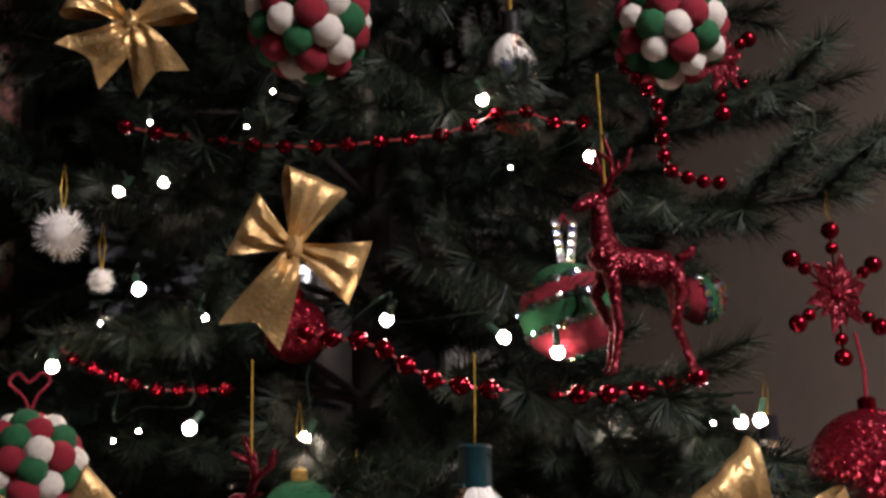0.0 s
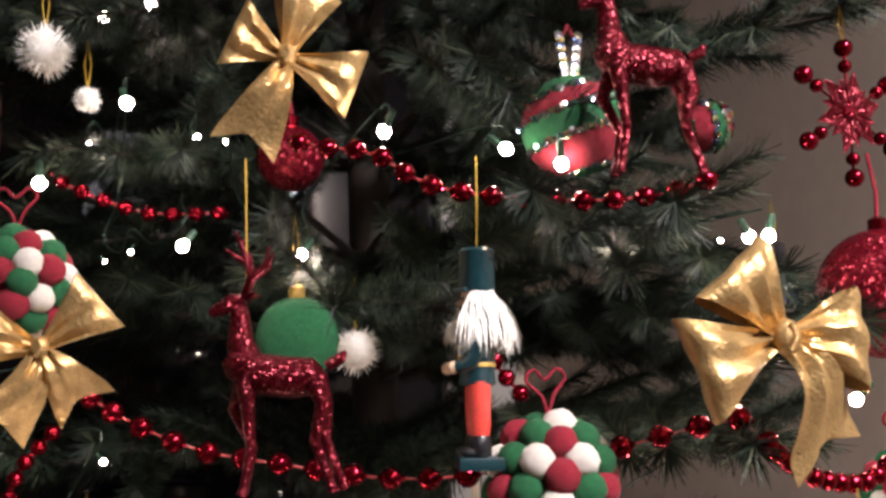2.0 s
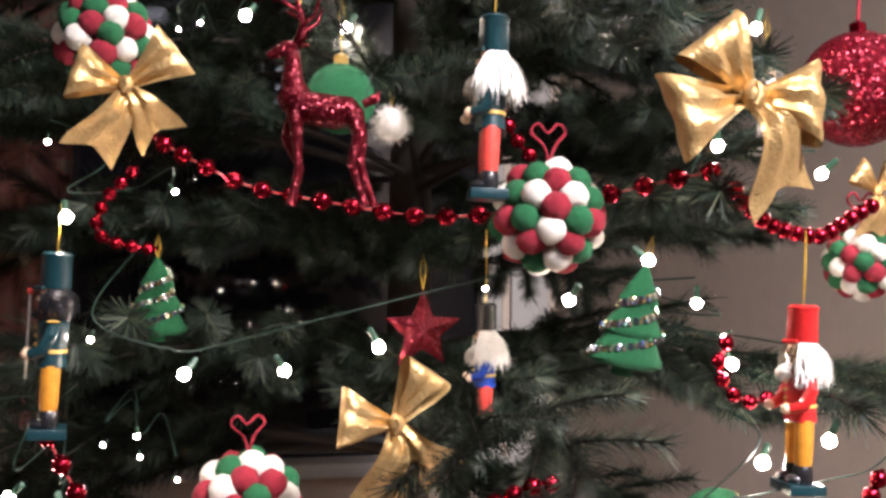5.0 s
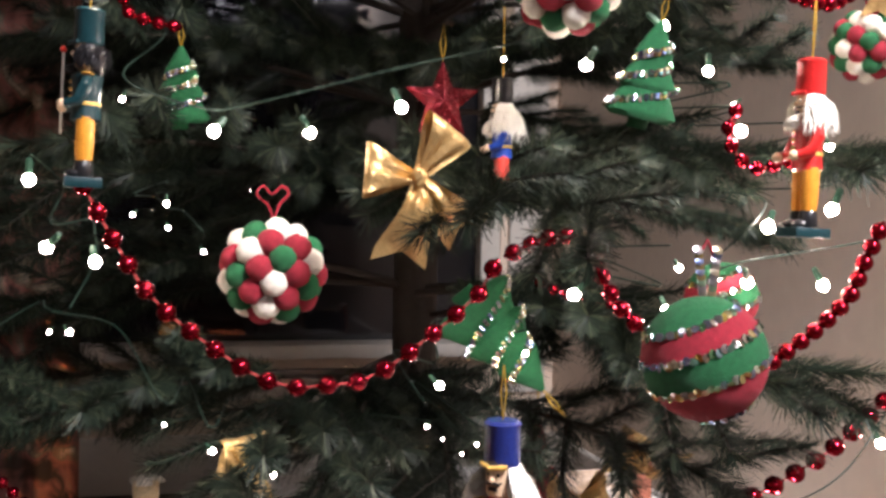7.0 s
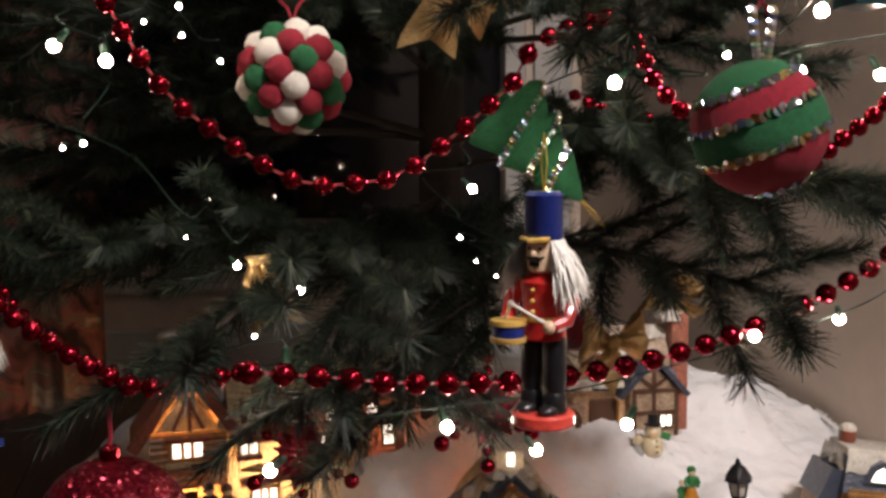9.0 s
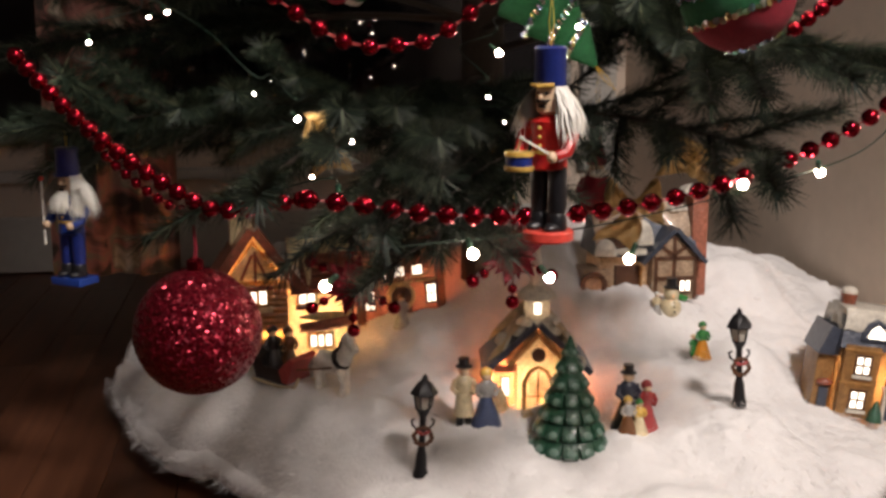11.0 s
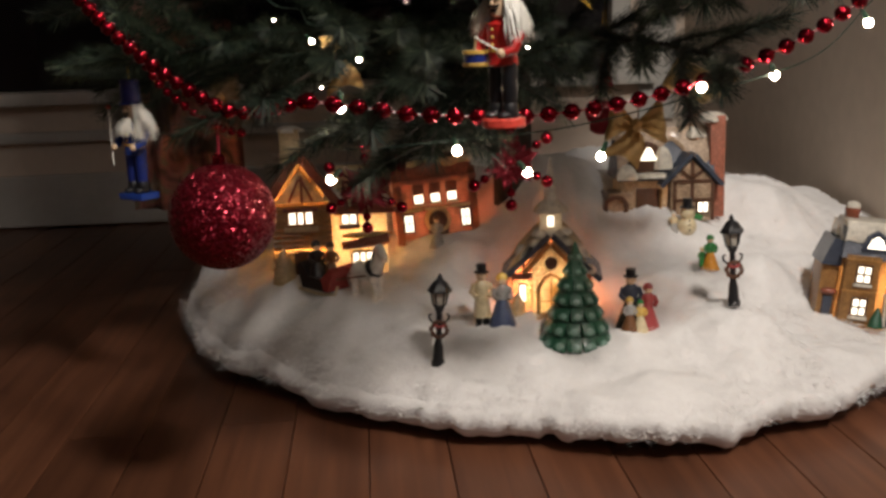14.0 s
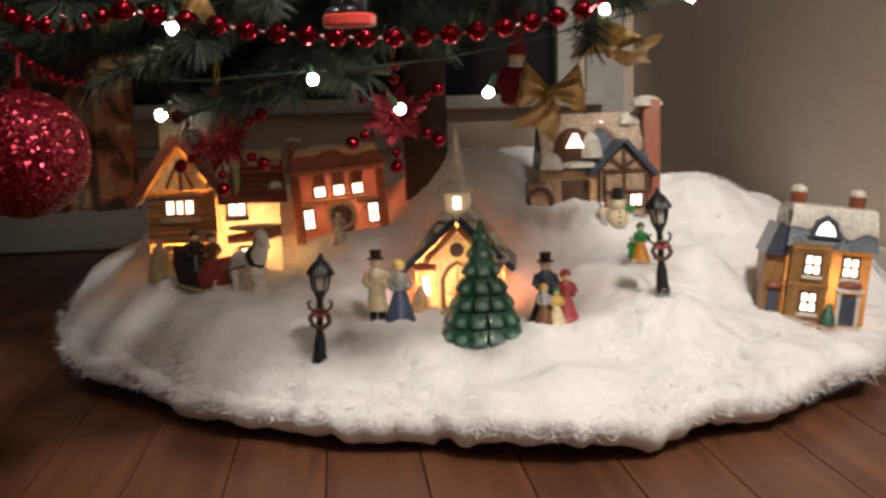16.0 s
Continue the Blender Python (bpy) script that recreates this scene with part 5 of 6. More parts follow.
def log_house(x, y, z, turn):
    ob = thing("village_house", T(x, y, z) @ R(turn, "Z") @ Matrix.Scale(1.11, 4), "lit ceramic log house with gable and red roof on the snow", "village house", "lit ceramic village houses")
    g = Geo().prism([(-0.066, 0), (0.0, 0), (0.0, 0.088), (-0.033, 0.132), (-0.066, 0.088)], 0.07, CERAMIC["log"], T(0, 0.035, 0))
    part("gable_wall", g, ob, smooth=False)
    part("gable_plaster", Geo().prism([(-0.062, 0.091), (-0.004, 0.091), (-0.033, 0.128)], 0.004, CERAMIC["cream"], T(0, -0.002, 0)), ob, smooth=False)
    part("wing_wall", Geo().prism([(0.0, 0), (0.066, 0), (0.066, 0.085), (0.0, 0.085)], 0.058, CERAMIC["cream"], T(0, 0.041, 0)), ob, smooth=False)
    log = Geo().tube([(-0.067, 0, 0), (0.001, 0, 0)], 0.0032, CERAMIC["log"], 8).mesh("log")
    for i in range(8):
        zz = 0.040 + i * 0.0062
        part("log", log, ob, T(0, 0.001, zz))
    r = Geo()
    slope((-0.078, 0.074), (-0.033, 0.139), 0.088, 0.007, CERAMIC["roof_red"], r, 0.032)
    slope((-0.033, 0.139), (0.012, 0.074), 0.088, 0.007, CERAMIC["roof_red"], r, 0.032)
    part("gable_roof", r, ob, smooth=False)
    for a, b in (((-0.080, 0.076), (-0.031, 0.142)), ((-0.035, 0.142), (0.014, 0.076))):
        bg = Geo()
        slope(a, b, 0.006, -0.009 if a[0] < -0.05 else 0.009, CERAMIC["roof_red"], bg, -0.013)
        part("barge_board", bg, ob, smooth=False)
    rs = random.Random(8)
    stone = Geo().ball((0.0042, 0.0022, 0.0030), CERAMIC["cream"], None, 8, 6).mesh("stone")
    for i in range(4):
        for j in range(6):
            part("stone", stone, ob, T(-0.064 + 0.0062 * i + rs.uniform(-0.001, 0.001) + 0.003 * (j % 2), -0.0008, 0.003 + 0.0056 * j) @ R(rs.uniform(-25, 25), "Y"))
    for i in range(4):
        part("stone", stone, ob, T(-0.004, -0.0008, 0.003 + 0.0064 * i))
    w = Geo().put([(0.004, -0.004, 0.080), (0.074, -0.004, 0.080), (0.070, 0.042, 0.122), (0.004, 0.042, 0.122), (0.004, 0.075, 0.085), (0.072, 0.075, 0.085), (0.004, -0.004, 0.074), (0.074, -0.004, 0.074)],
                  [(0, 1, 2, 3), (3, 2, 5, 4), (6, 7, 1, 0), (7, 5, 2, 1), (6, 0, 3, 4), (6, 4, 5, 7)], CERAMIC["roof_red"])
    part("wing_roof", w, ob, smooth=False)
    row = Geo().box((0.068, 0.005, 0.0035), CERAMIC["roof_red"], R(-42, "X"), 0.001).mesh("shingle")
    for i in range(7):
        part("shingle", row, ob, T(0.038, 0.001 + 0.0062 * i, 0.086 + 0.0056 * i))
    snowcap(ob, -0.042, 0.045, 0.168, 0.015, 0.013, 0.008, 1)
    snowcap(ob, 0.003, 0.0, 0.092, 0.011, 0.012, 0.014, 2)
    snowcap(ob, 0.062, 0.004, 0.088, 0.008, 0.008, 0.008, 3)
    snowcap(ob, -0.018, 0.01, 0.108, 0.008, 0.012, 0.010, 4)
    part("chimney", Geo().box((0.024, 0.020, 0.060), CERAMIC["cream"], T(-0.042, 0.045, 0.142), 0.003), ob)
    t = Geo()
    for a, b in (((-0.045, 0.092), (-0.033, 0.118)), ((-0.021, 0.092), (-0.033, 0.118)), ((-0.033, 0.09), (-0.033, 0.122))):
        slope(a, b, 0.004, 0.003, CERAMIC["roof_red"], t, -0.0055)
    part("gable_timber", t, ob)
    window(ob, -0.034, -0.003, 0.073, 0.026, 0.013, (3, 1), CERAMIC["log"], CERAMIC["cream"])
    part("lintel", Geo().box((0.040, 0.008, 0.004), CERAMIC["roof_red"], T(-0.034, -0.003, 0.083), 0.001), ob)
    window(ob, 0.022, 0.010, 0.068, 0.016, 0.013, (2, 1), CERAMIC["cream"], CERAMIC["roof_red"])
    window(ob, 0.036, 0.010, 0.020, 0.022, 0.012, (3, 1), CERAMIC["cream"], None)
    part("awning", Geo().tube([(0.012, -0.004, 0.038), (0.040, -0.006, 0.041), (0.066, -0.004, 0.044)], [0.0045, 0.006, 0.0065], CERAMIC["brick"], 10), ob)
    part("awning_snow", Geo().ball((0.030, 0.007, 0.004), CERAMIC["cream"], T(0.042, 0.0, 0.049), 14, 8), ob)
    part("sill", Geo().tube([(0.010, 0.006, 0.058), (0.034, 0.006, 0.058)], 0.0025, CERAMIC["roof_red"], 8), ob)
    drape(ob, (0.004, 0.042, 0.122), (0.028, 0.042, 0.122), (0.026, -0.004, 0.083), (0.004, -0.004, 0.083), 0.75, CERAMIC["cream"], 1, 0.006)
    drape(ob, (0.004, 0.042, 0.122), (0.070, 0.042, 0.122), (0.072, -0.004, 0.081), (0.004, -0.004, 0.081), 0.22, CERAMIC["cream"], 3, 0.006)
    part("door", Geo().box((0.018, 0.004, 0.034), CERAMIC["timber"], T(-0.035, -0.001, 0.017), 0.001), ob)
    part("shrub", Geo().lathe([(0.011, 0), (0.009, 0.01), (0.006, 0.02), (0.001, 0.03)], CERAMIC["cream"], T(-0.056, -0.010, 0) @ Matrix.Scale(1.35, 4), 9), ob)
    inner_light(ob, -0.03, 0.035, 0.05, 2.3)
    inner_light(ob, 0.035, 0.045, 0.04, 0.9)


def brick_house(x, y, z, turn, lean):
    ob = thing("village_house", T(x, y, z) @ R(lean, "Y") @ R(turn, "Z") @ Matrix.Scale(1.10, 4), "lit ceramic red brick town house leaning on the snow", "village house", "lit ceramic village houses")
    part("wall", Geo().box((0.098, 0.06, 0.080), CERAMIC["brick"], T(0, 0.03, 0.040), 0.001), ob)
    r = Geo().prism([(-0.054, 0), (0.054, 0), (0.044, 0.024), (-0.044, 0.024)], 0.066, CERAMIC["roof_red"], T(0, 0.03, 0.079))
    part("roof", r, ob, smooth=False)
    course = Geo().box((0.0985, 0.0012, 0.0028), CERAMIC["brick"], None, 0.0005).mesh("course")
    for i in range(17):
        part("course", course, ob, T(0, -0.0003, 0.004 + 0.0045 * i))
    part("cornice", Geo().box((0.106, 0.006, 0.006), CERAMIC["brick"], T(0, -0.003, 0.078), 0.001), ob)
    for sx in (-1, 1):
        part("chimney", Geo().box((0.014, 0.02, 0.022), CERAMIC["roof_red"], T(sx * 0.043, 0.03, 0.104), 0.001), ob)
    snowcap(ob, -0.012, 0.02, 0.099, 0.02, 0.014, 0.009, 1)
    snowcap(ob, 0.043, 0.03, 0.113, 0.010, 0.012, 0.006, 2)
    snowcap(ob, -0.043, 0.03, 0.113, 0.010, 0.012, 0.005, 3)
    for i in range(3):
        window(ob, -0.021 + 0.021 * i, -0.001, 0.056, 0.011, 0.010, (1, 1), CERAMIC["brick"], CERAMIC["cream"])
        part("window_head", Geo().box((0.014, 0.005, 0.012), CERAMIC["roof_red"], T(-0.021 + 0.021 * i, -0.001, 0.069), 0.002), ob)
    for sx in (-1, 1):
        window(ob, sx * 0.036, -0.001, 0.027, 0.010, 0.020, (2, 2), CERAMIC["timber"])
    part("door_arch", Geo().lathe([(0.0165, -0.003), (0.0165, 0.003), (0.012, 0.004), (0.012, -0.003)], CERAMIC["cream"], T(0.0, -0.002, 0.028) @ R(90, "X"), 20), ob)
    part("door", Geo().prism([(-0.012, 0), (0.012, 0), (0.012, 0.028), (0.008, 0.036), (0, 0.04), (-0.008, 0.036), (-0.012, 0.028)], 0.006, CERAMIC["timber"], T(0, -0.002, 0)), ob, smooth=False)
    for sx in (-1, 0, 1):
        part("ledge", Geo().box((0.03, 0.005, 0.003), CERAMIC["cream"], T(sx * 0.033, -0.001, 0.043), 0.0006), ob)
    drape(ob, (-0.044, 0.0, 0.104), (0.044, 0.0, 0.104), (0.05, -0.005, 0.082), (-0.05, -0.005, 0.082), 0.35, CERAMIC["cream"], 2, 0.004)
    for sx in (-1, 1):
        part("pier", Geo().box((0.010, 0.006, 0.090), CERAMIC["roof_red"], T(sx * 0.0475, -0.001, 0.045), 0.001), ob)
    inner_light(ob, 0, 0.035, 0.04, 1.6)


def church(x, y, z, turn):
    ob = thing("village_church", T(x, y, z) @ R(turn, "Z"), "lit ceramic village church with white steeple and slate roof", "village church", "lit ceramic village houses")
    part("nave_wall", Geo().prism([(-0.046, 0), (0.046, 0), (0.046, 0.048), (0, 0.088), (-0.046, 0.048)], 0.075, CERAMIC["terracotta"], T(0, 0.0475, 0)), ob, smooth=False)
    part("porch_wall", Geo().prism([(-0.022, 0), (0.022, 0), (0.022, 0.060), (0, 0.084), (-0.022, 0.060)], 0.02, CERAMIC["cream"], T(0, 0.004, 0)), ob, smooth=False)
    r = Geo()
    for sx in (-1, 1):
        slope((sx * 0.056, 0.040), (0, 0.093), 0.088, 0.006, CERAMIC["slate"], r, 0.046)
    part("roof", r, ob, smooth=False)
    r = Geo()
    for sx in (-1, 1):
        slope((sx * 0.030, 0.053), (0, 0.087), 0.026, 0.005, CERAMIC["ochre"], r, 0.0)
    part("porch_roof", r, ob, smooth=False)
    snowcap(ob, -0.034, 0.03, 0.066, 0.010, 0.022, 0.014, 1)
    snowcap(ob, 0.034, 0.035, 0.066, 0.010, 0.022, 0.014, 2)
    snowcap(ob, 0.0, 0.022, 0.094, 0.022, 0.014, 0.012, 3)
    snowcap(ob, 0.045, 0.01, 0.050, 0.009, 0.010, 0.010, 4)
    for sx in (-1, 1):
        drape(ob, (sx * 0.004, 0.006, 0.098), (sx * 0.004, 0.09, 0.098), (sx * 0.056, 0.09, 0.048), (sx * 0.056, 0.006, 0.048), 0.62, CERAMIC["cream"], 1 + sx, 0.007)
    for q in range(5):
        snowcap(ob, (-0.012, 0.013, 0.0, -0.016, 0.016)[q], 0.013 + 0.004 * (q % 2), (0.094, 0.096, 0.122, 0.082, 0.084)[q], 0.010, 0.008, 0.009, q)
    part("stringcourse", Geo().box((0.094, 0.004, 0.008), CERAMIC["brick"], T(0, 0.009, 0.046), 0.001), ob)
    part("step", Geo().box((0.036, 0.018, 0.005), CERAMIC["cream"], T(0, -0.014, 0.003), 0.002), ob)
    st = part("steeple", Geo().box((0.026, 0.024, 0.034), CERAMIC["snow"], T(0, 0.024, 0.108), 0.002).lathe([(0.021, 0.122), (0.019, 0.128), (0.008, 0.136), (0.007, 0.150), (0.001, 0.186)], CERAMIC["snow"], T(0, 0.024, 0), 12), ob)
    part("pane", Geo().box((0.007, 0.0012, 0.012), PANE, T(0, 0.011, 0.112)), st, None, "lit white belfry pane", False)
    part("wreath", Geo().lathe([(0.0032, -0.002), (0.0075, -0.002), (0.0075, 0.002), (0.0032, 0.002)], CERAMIC["timber"], T(0, -0.008, 0.066) @ R(90, "X"), 16), ob)
    part("door", Geo().tube([(0, -0.0068, 0), (0, -0.0068, 0.048)], 0.0009, CERAMIC["ochre"], 6).tube([(-0.012, -0.0068, 0.020), (0.012, -0.0068, 0.020)], 0.0007, CERAMIC["ochre"], 6), ob)
    part("door_surround", Geo().tube([(-0.015, -0.009, 0), (-0.015, -0.009, 0.036), (-0.009, -0.009, 0.048), (0, -0.009, 0.053), (0.009, -0.009, 0.048), (0.015, -0.009, 0.036), (0.015, -0.009, 0)], 0.0022, CERAMIC["ochre"], 6), ob)
    for sx in (-1, 1):
        window(ob, sx * 0.034, 0.009, 0.026, 0.007, 0.020, (1, 2), CERAMIC["cream"])
        part("shrub", Geo().lathe([(0.010, 0), (0.009, 0.012), (0.005, 0.022), (0.001, 0.028)], CERAMIC["cream"], T(sx * 0.040, 0.002, 0), 9), ob)
    # Added faint point light that brightens the steeple; not a bulb of its own.
    inner_light(ob, 0, 0.024, 0.108, 0.012)
    inner_light(ob, 0, 0.012, 0.03, 2.6)
    inner_light(ob, 0, 0.05, 0.04, 4.5)


def tudor_house(x, y, z, turn):
    ob = thing("village_house", T(x, y, z) @ R(turn, "Z") @ Matrix.Scale(0.92, 4), "dim ceramic tudor cottage with snowy dark roof and chimney", "village house", "lit ceramic village houses")
    part("wall", Geo().box((0.135, 0.07, 0.065), CERAMIC["plaster"], T(-0.004, 0.035, 0.0325), 0.001), ob)
    part("side_porch", Geo().box((0.04, 0.05, 0.045), CERAMIC["plaster"], T(-0.075, 0.02, 0.02), 0.004), ob)
    part("roof", Geo().put([(-0.078, -0.008, 0.060), (0.066, -0.008, 0.060), (0.066, 0.04, 0.128), (-0.078, 0.04, 0.128), (0.066, 0.08, 0.06), (-0.078, 0.08, 0.06)], [(0, 1, 2, 3), (3, 2, 4, 5), (0, 3, 5), (1, 4, 2), (0, 5, 4, 1)], CERAMIC["slate"]), ob, smooth=False)
    part("gable_wall", Geo().prism([(-0.002, 0), (0.058, 0), (0.058, 0.062), (0.028, 0.090), (-0.002, 0.062)], 0.02, CERAMIC["plaster"], T(0, -0.006, 0)), ob, smooth=False)
    r = Geo()
    slope((-0.016, 0.050), (0.028, 0.096), 0.04, 0.006, CERAMIC["slate"], r, -0.004)
    slope((0.028, 0.096), (0.070, 0.050), 0.04, 0.006, CERAMIC["slate"], r, -0.004)
    part("gable_roof", r, ob, smooth=False)
    t = Geo()
    for a, b in (((0.0, 0.056), (0.056, 0.056)), ((0.026, 0.03), (0.026, 0.088)), ((0.0, 0.0), (0.0, 0.06)), ((0.056, 0.0), (0.056, 0.06)), ((0.026, 0.06), (0.010, 0.072)), ((0.028, 0.06), (0.046, 0.072)), ((0.0, 0.028), (0.056, 0.028))):
        slope(a, b, 0.003, 0.005, CERAMIC["timber"], t, -0.0165)
    part("timber_frame", t, ob)
    d = Geo().ball((0.026, 0.014, 0.028), CERAMIC["timber"], T(-0.034, 0.008, 0.088), 16, 10)
    dm = part("dormer", d, ob)
    part("pane", Geo().prism([(-0.012, -0.008), (0.012, -0.008), (0.003, 0.010), (-0.003, 0.010)], 0.002, PANE, T(-0.034, -0.0065, 0.098)), dm, None, "lit triangular dormer pane", False)
    part("chimney", Geo().box((0.022, 0.03, 0.150), CERAMIC["brick"], T(0.072, 0.02, 0.075), 0.001), ob)
    drape(ob, (-0.078, 0.04, 0.130), (0.066, 0.04, 0.130), (0.066, -0.008, 0.062), (-0.078, -0.008, 0.062), 0.55, CERAMIC["plaster"], 1, 0.006)
    snowcap(ob, 0.066, 0.02, 0.142, 0.020, 0.018, 0.014, 1)
    snowcap(ob, 0.044, 0.03, 0.118, 0.016, 0.014, 0.016, 2)
    snowcap(ob, -0.012, 0.0, 0.076, 0.014, 0.012, 0.034, 3)
    snowcap(ob, -0.064, 0.0, 0.062, 0.016, 0.014, 0.022, 4)
    snowcap(ob, -0.062, 0.035, 0.118, 0.018, 0.014, 0.012, 5)
    snowcap(ob, -0.028, -0.004, 0.064, 0.030, 0.012, 0.008, 6)
    window(ob, 0.044, -0.018, 0.020, 0.014, 0.014, (2, 1), CERAMIC["timber"])
    part("door", Geo().box((0.034, 0.006, 0.048), CERAMIC["timber"], T(-0.034, -0.002, 0.024), 0.001), ob)
    part("door_post", Geo().tube([(-0.016, -0.008, 0), (-0.016, -0.008, 0.046)], 0.0022, CERAMIC["ochre"], 6), ob)
    part("porch_arch", Geo().lathe([(0.019, -0.003), (0.019, 0.004), (0.013, 0.004), (0.013, -0.003)], CERAMIC["timber"], T(-0.082, -0.006, 0.022) @ R(90, "X"), 18), ob)
    inner_light(ob, 0.02, 0.035, 0.035, 0.2)


def ochre_house(x, y, z, turn, lean):
    ob = thing("village_house", T(x, y, z) @ R(lean, "Y") @ R(turn, "Z") @ Matrix.Diagonal((0.93, 0.93, 1.12, 1)), "lit ceramic ochre town house with snowy slate roof", "village house", "lit ceramic village houses")
    part("wall", Geo().box((0.094, 0.062, 0.074), CERAMIC["ochre"], T(0, 0.031, 0.037), 0.0015), ob)
    part("bay_wall", Geo().box((0.044, 0.010, 0.076), CERAMIC["ochre"], T(-0.022, -0.003, 0.038), 0.0015), ob)
    part("roof", Geo().put([(-0.051, -0.008, 0.072), (0.051, -0.008, 0.072), (0.051, 0.068, 0.072), (-0.051, 0.068, 0.072), (-0.046, 0.006, 0.106), (0.046, 0.006, 0.106), (0.046, 0.055, 0.106), (-0.046, 0.055, 0.106)],
                          [(0, 1, 5, 4), (1, 2, 6, 5), (2, 3, 7, 6), (3, 0, 4, 7), (4, 5, 6, 7), (3, 2, 1, 0)], CERAMIC["slate"]), ob, smooth=False)
    part("roof_snow", Geo().box((0.096, 0.054, 0.008), CERAMIC["snow"], T(0, 0.030, 0.108), 0.0035), ob)
    drape(ob, (-0.047, 0.005, 0.108), (0.047, 0.005, 0.108), (0.051, -0.009, 0.072), (-0.051, -0.009, 0.072), 0.50, CERAMIC["snow"], 2.2, 0.004)
    drape(ob, (-0.047, 0.056, 0.108), (-0.047, 0.005, 0.108), (-0.052, -0.008, 0.072), (-0.052, 0.068, 0.072), 0.40, CERAMIC["snow"], 1, 0.004)
    snowcap(ob, 0.032, 0.02, 0.098, 0.016, 0.02, 0.012, 4)
    snowcap(ob, -0.038, 0.03, 0.092, 0.014, 0.02, 0.012, 5)
    dm = part("dormer", Geo().prism([(-0.018, 0), (0.018, 0), (0.012, 0.016), (0, 0.022), (-0.012, 0.016)], 0.016, CERAMIC["slate"], T(-0.010, 0.0, 0.082)), ob, smooth=False)
    part("pane", Geo().prism([(-0.011, 0), (0.011, 0), (0.007, 0.009), (0, 0.013), (-0.007, 0.009)], 0.002, PANE, T(-0.010, -0.0085, 0.085)), dm, None, "lit arched dormer pane", False)
    for cx, cy in ((0.030, 0.03), (-0.036, 0.035)):
        c = part("chimney", Geo().lathe([(0.009, 0), (0.010, 0.016), (0.008, 0.018)], CERAMIC["roof_red"], T(cx, cy, 0.106), 12), ob)
        part("chimney_snow", Geo().ball((0.010, 0.010, 0.006), CERAMIC["snow"], T(cx, cy, 0.124), 12, 8), c)
    for px, pz in ((-0.020, 0.056), (0.024, 0.056), (-0.020, 0.020)):
        window(ob, px, -0.008 if px < 0 else -0.001, pz, 0.0155, 0.0165, (2, 2), CERAMIC["timber"], CERAMIC["snow"])
    part("door", Geo().box((0.017, 0.005, 0.030), CERAMIC["slate"], T(0.026, -0.001, 0.015), 0.001), ob)
    part("door_snow", Geo().box((0.032, 0.010, 0.004), CERAMIC["snow"], T(0.026, -0.003, 0.034), 0.0015), ob)
    part("door_hood", Geo().ball((0.014, 0.008, 0.005), CERAMIC["roof_red"], T(0.026, -0.002, 0.039), 12, 8), ob)
    part("shrub", Geo().lathe([(0.010, 0), (0.008, 0.008), (0.004, 0.016), (0.001, 0.022)], CERAMIC["green"], T(0.004, -0.010, 0), 9), ob)
    part("wing_wall", Geo().box((0.030, 0.05, 0.062), CERAMIC["ochre"], T(-0.054, 0.036, 0.031), 0.002), ob)
    part("wing_roof", Geo().prism([(-0.018, 0), (0.018, 0), (0.014, 0.026), (-0.006, 0.030)], 0.06, CERAMIC["slate"], T(-0.054, 0.034, 0.061)), ob, smooth=False)
    part("wing_door", Geo().box((0.012, 0.004, 0.026), CERAMIC["slate"], T(-0.056, 0.010, 0.013), 0.001), ob)
    part("wing_hood", Geo().ball((0.011, 0.006, 0.004), CERAMIC["roof_red"], T(-0.056, 0.009, 0.031), 12, 8), ob)
    for jx in (0.015, 0.037):
        part("door_jamb", Geo().box((0.005, 0.006, 0.032), CERAMIC["snow"], T(jx, -0.002, 0.016), 0.0012), ob)
    for pz in (0.0365, 0.071):
        part("ledge", Geo().box((0.047, 0.013, 0.003), CERAMIC["log"], T(-0.022, -0.003, pz), 0.0008), ob)
    inner_light(ob, 0.0, 0.03, 0.04, 0.6)


log_house(-0.121, 1.048, snow(-0.121, 1.06) - 0.002, 4)
brick_house(0.024, 1.13, snow(0.024, 1.15) - 0.006, 6, -4)
church(0.139, 0.905, snow(0.14, 0.92) - 0.008, -10)
tudor_house(0.338, 1.10, snow(0.33, 1.10) - 0.014, -2)
ochre_house(0.530, 0.905, 0.058, -12, 7)


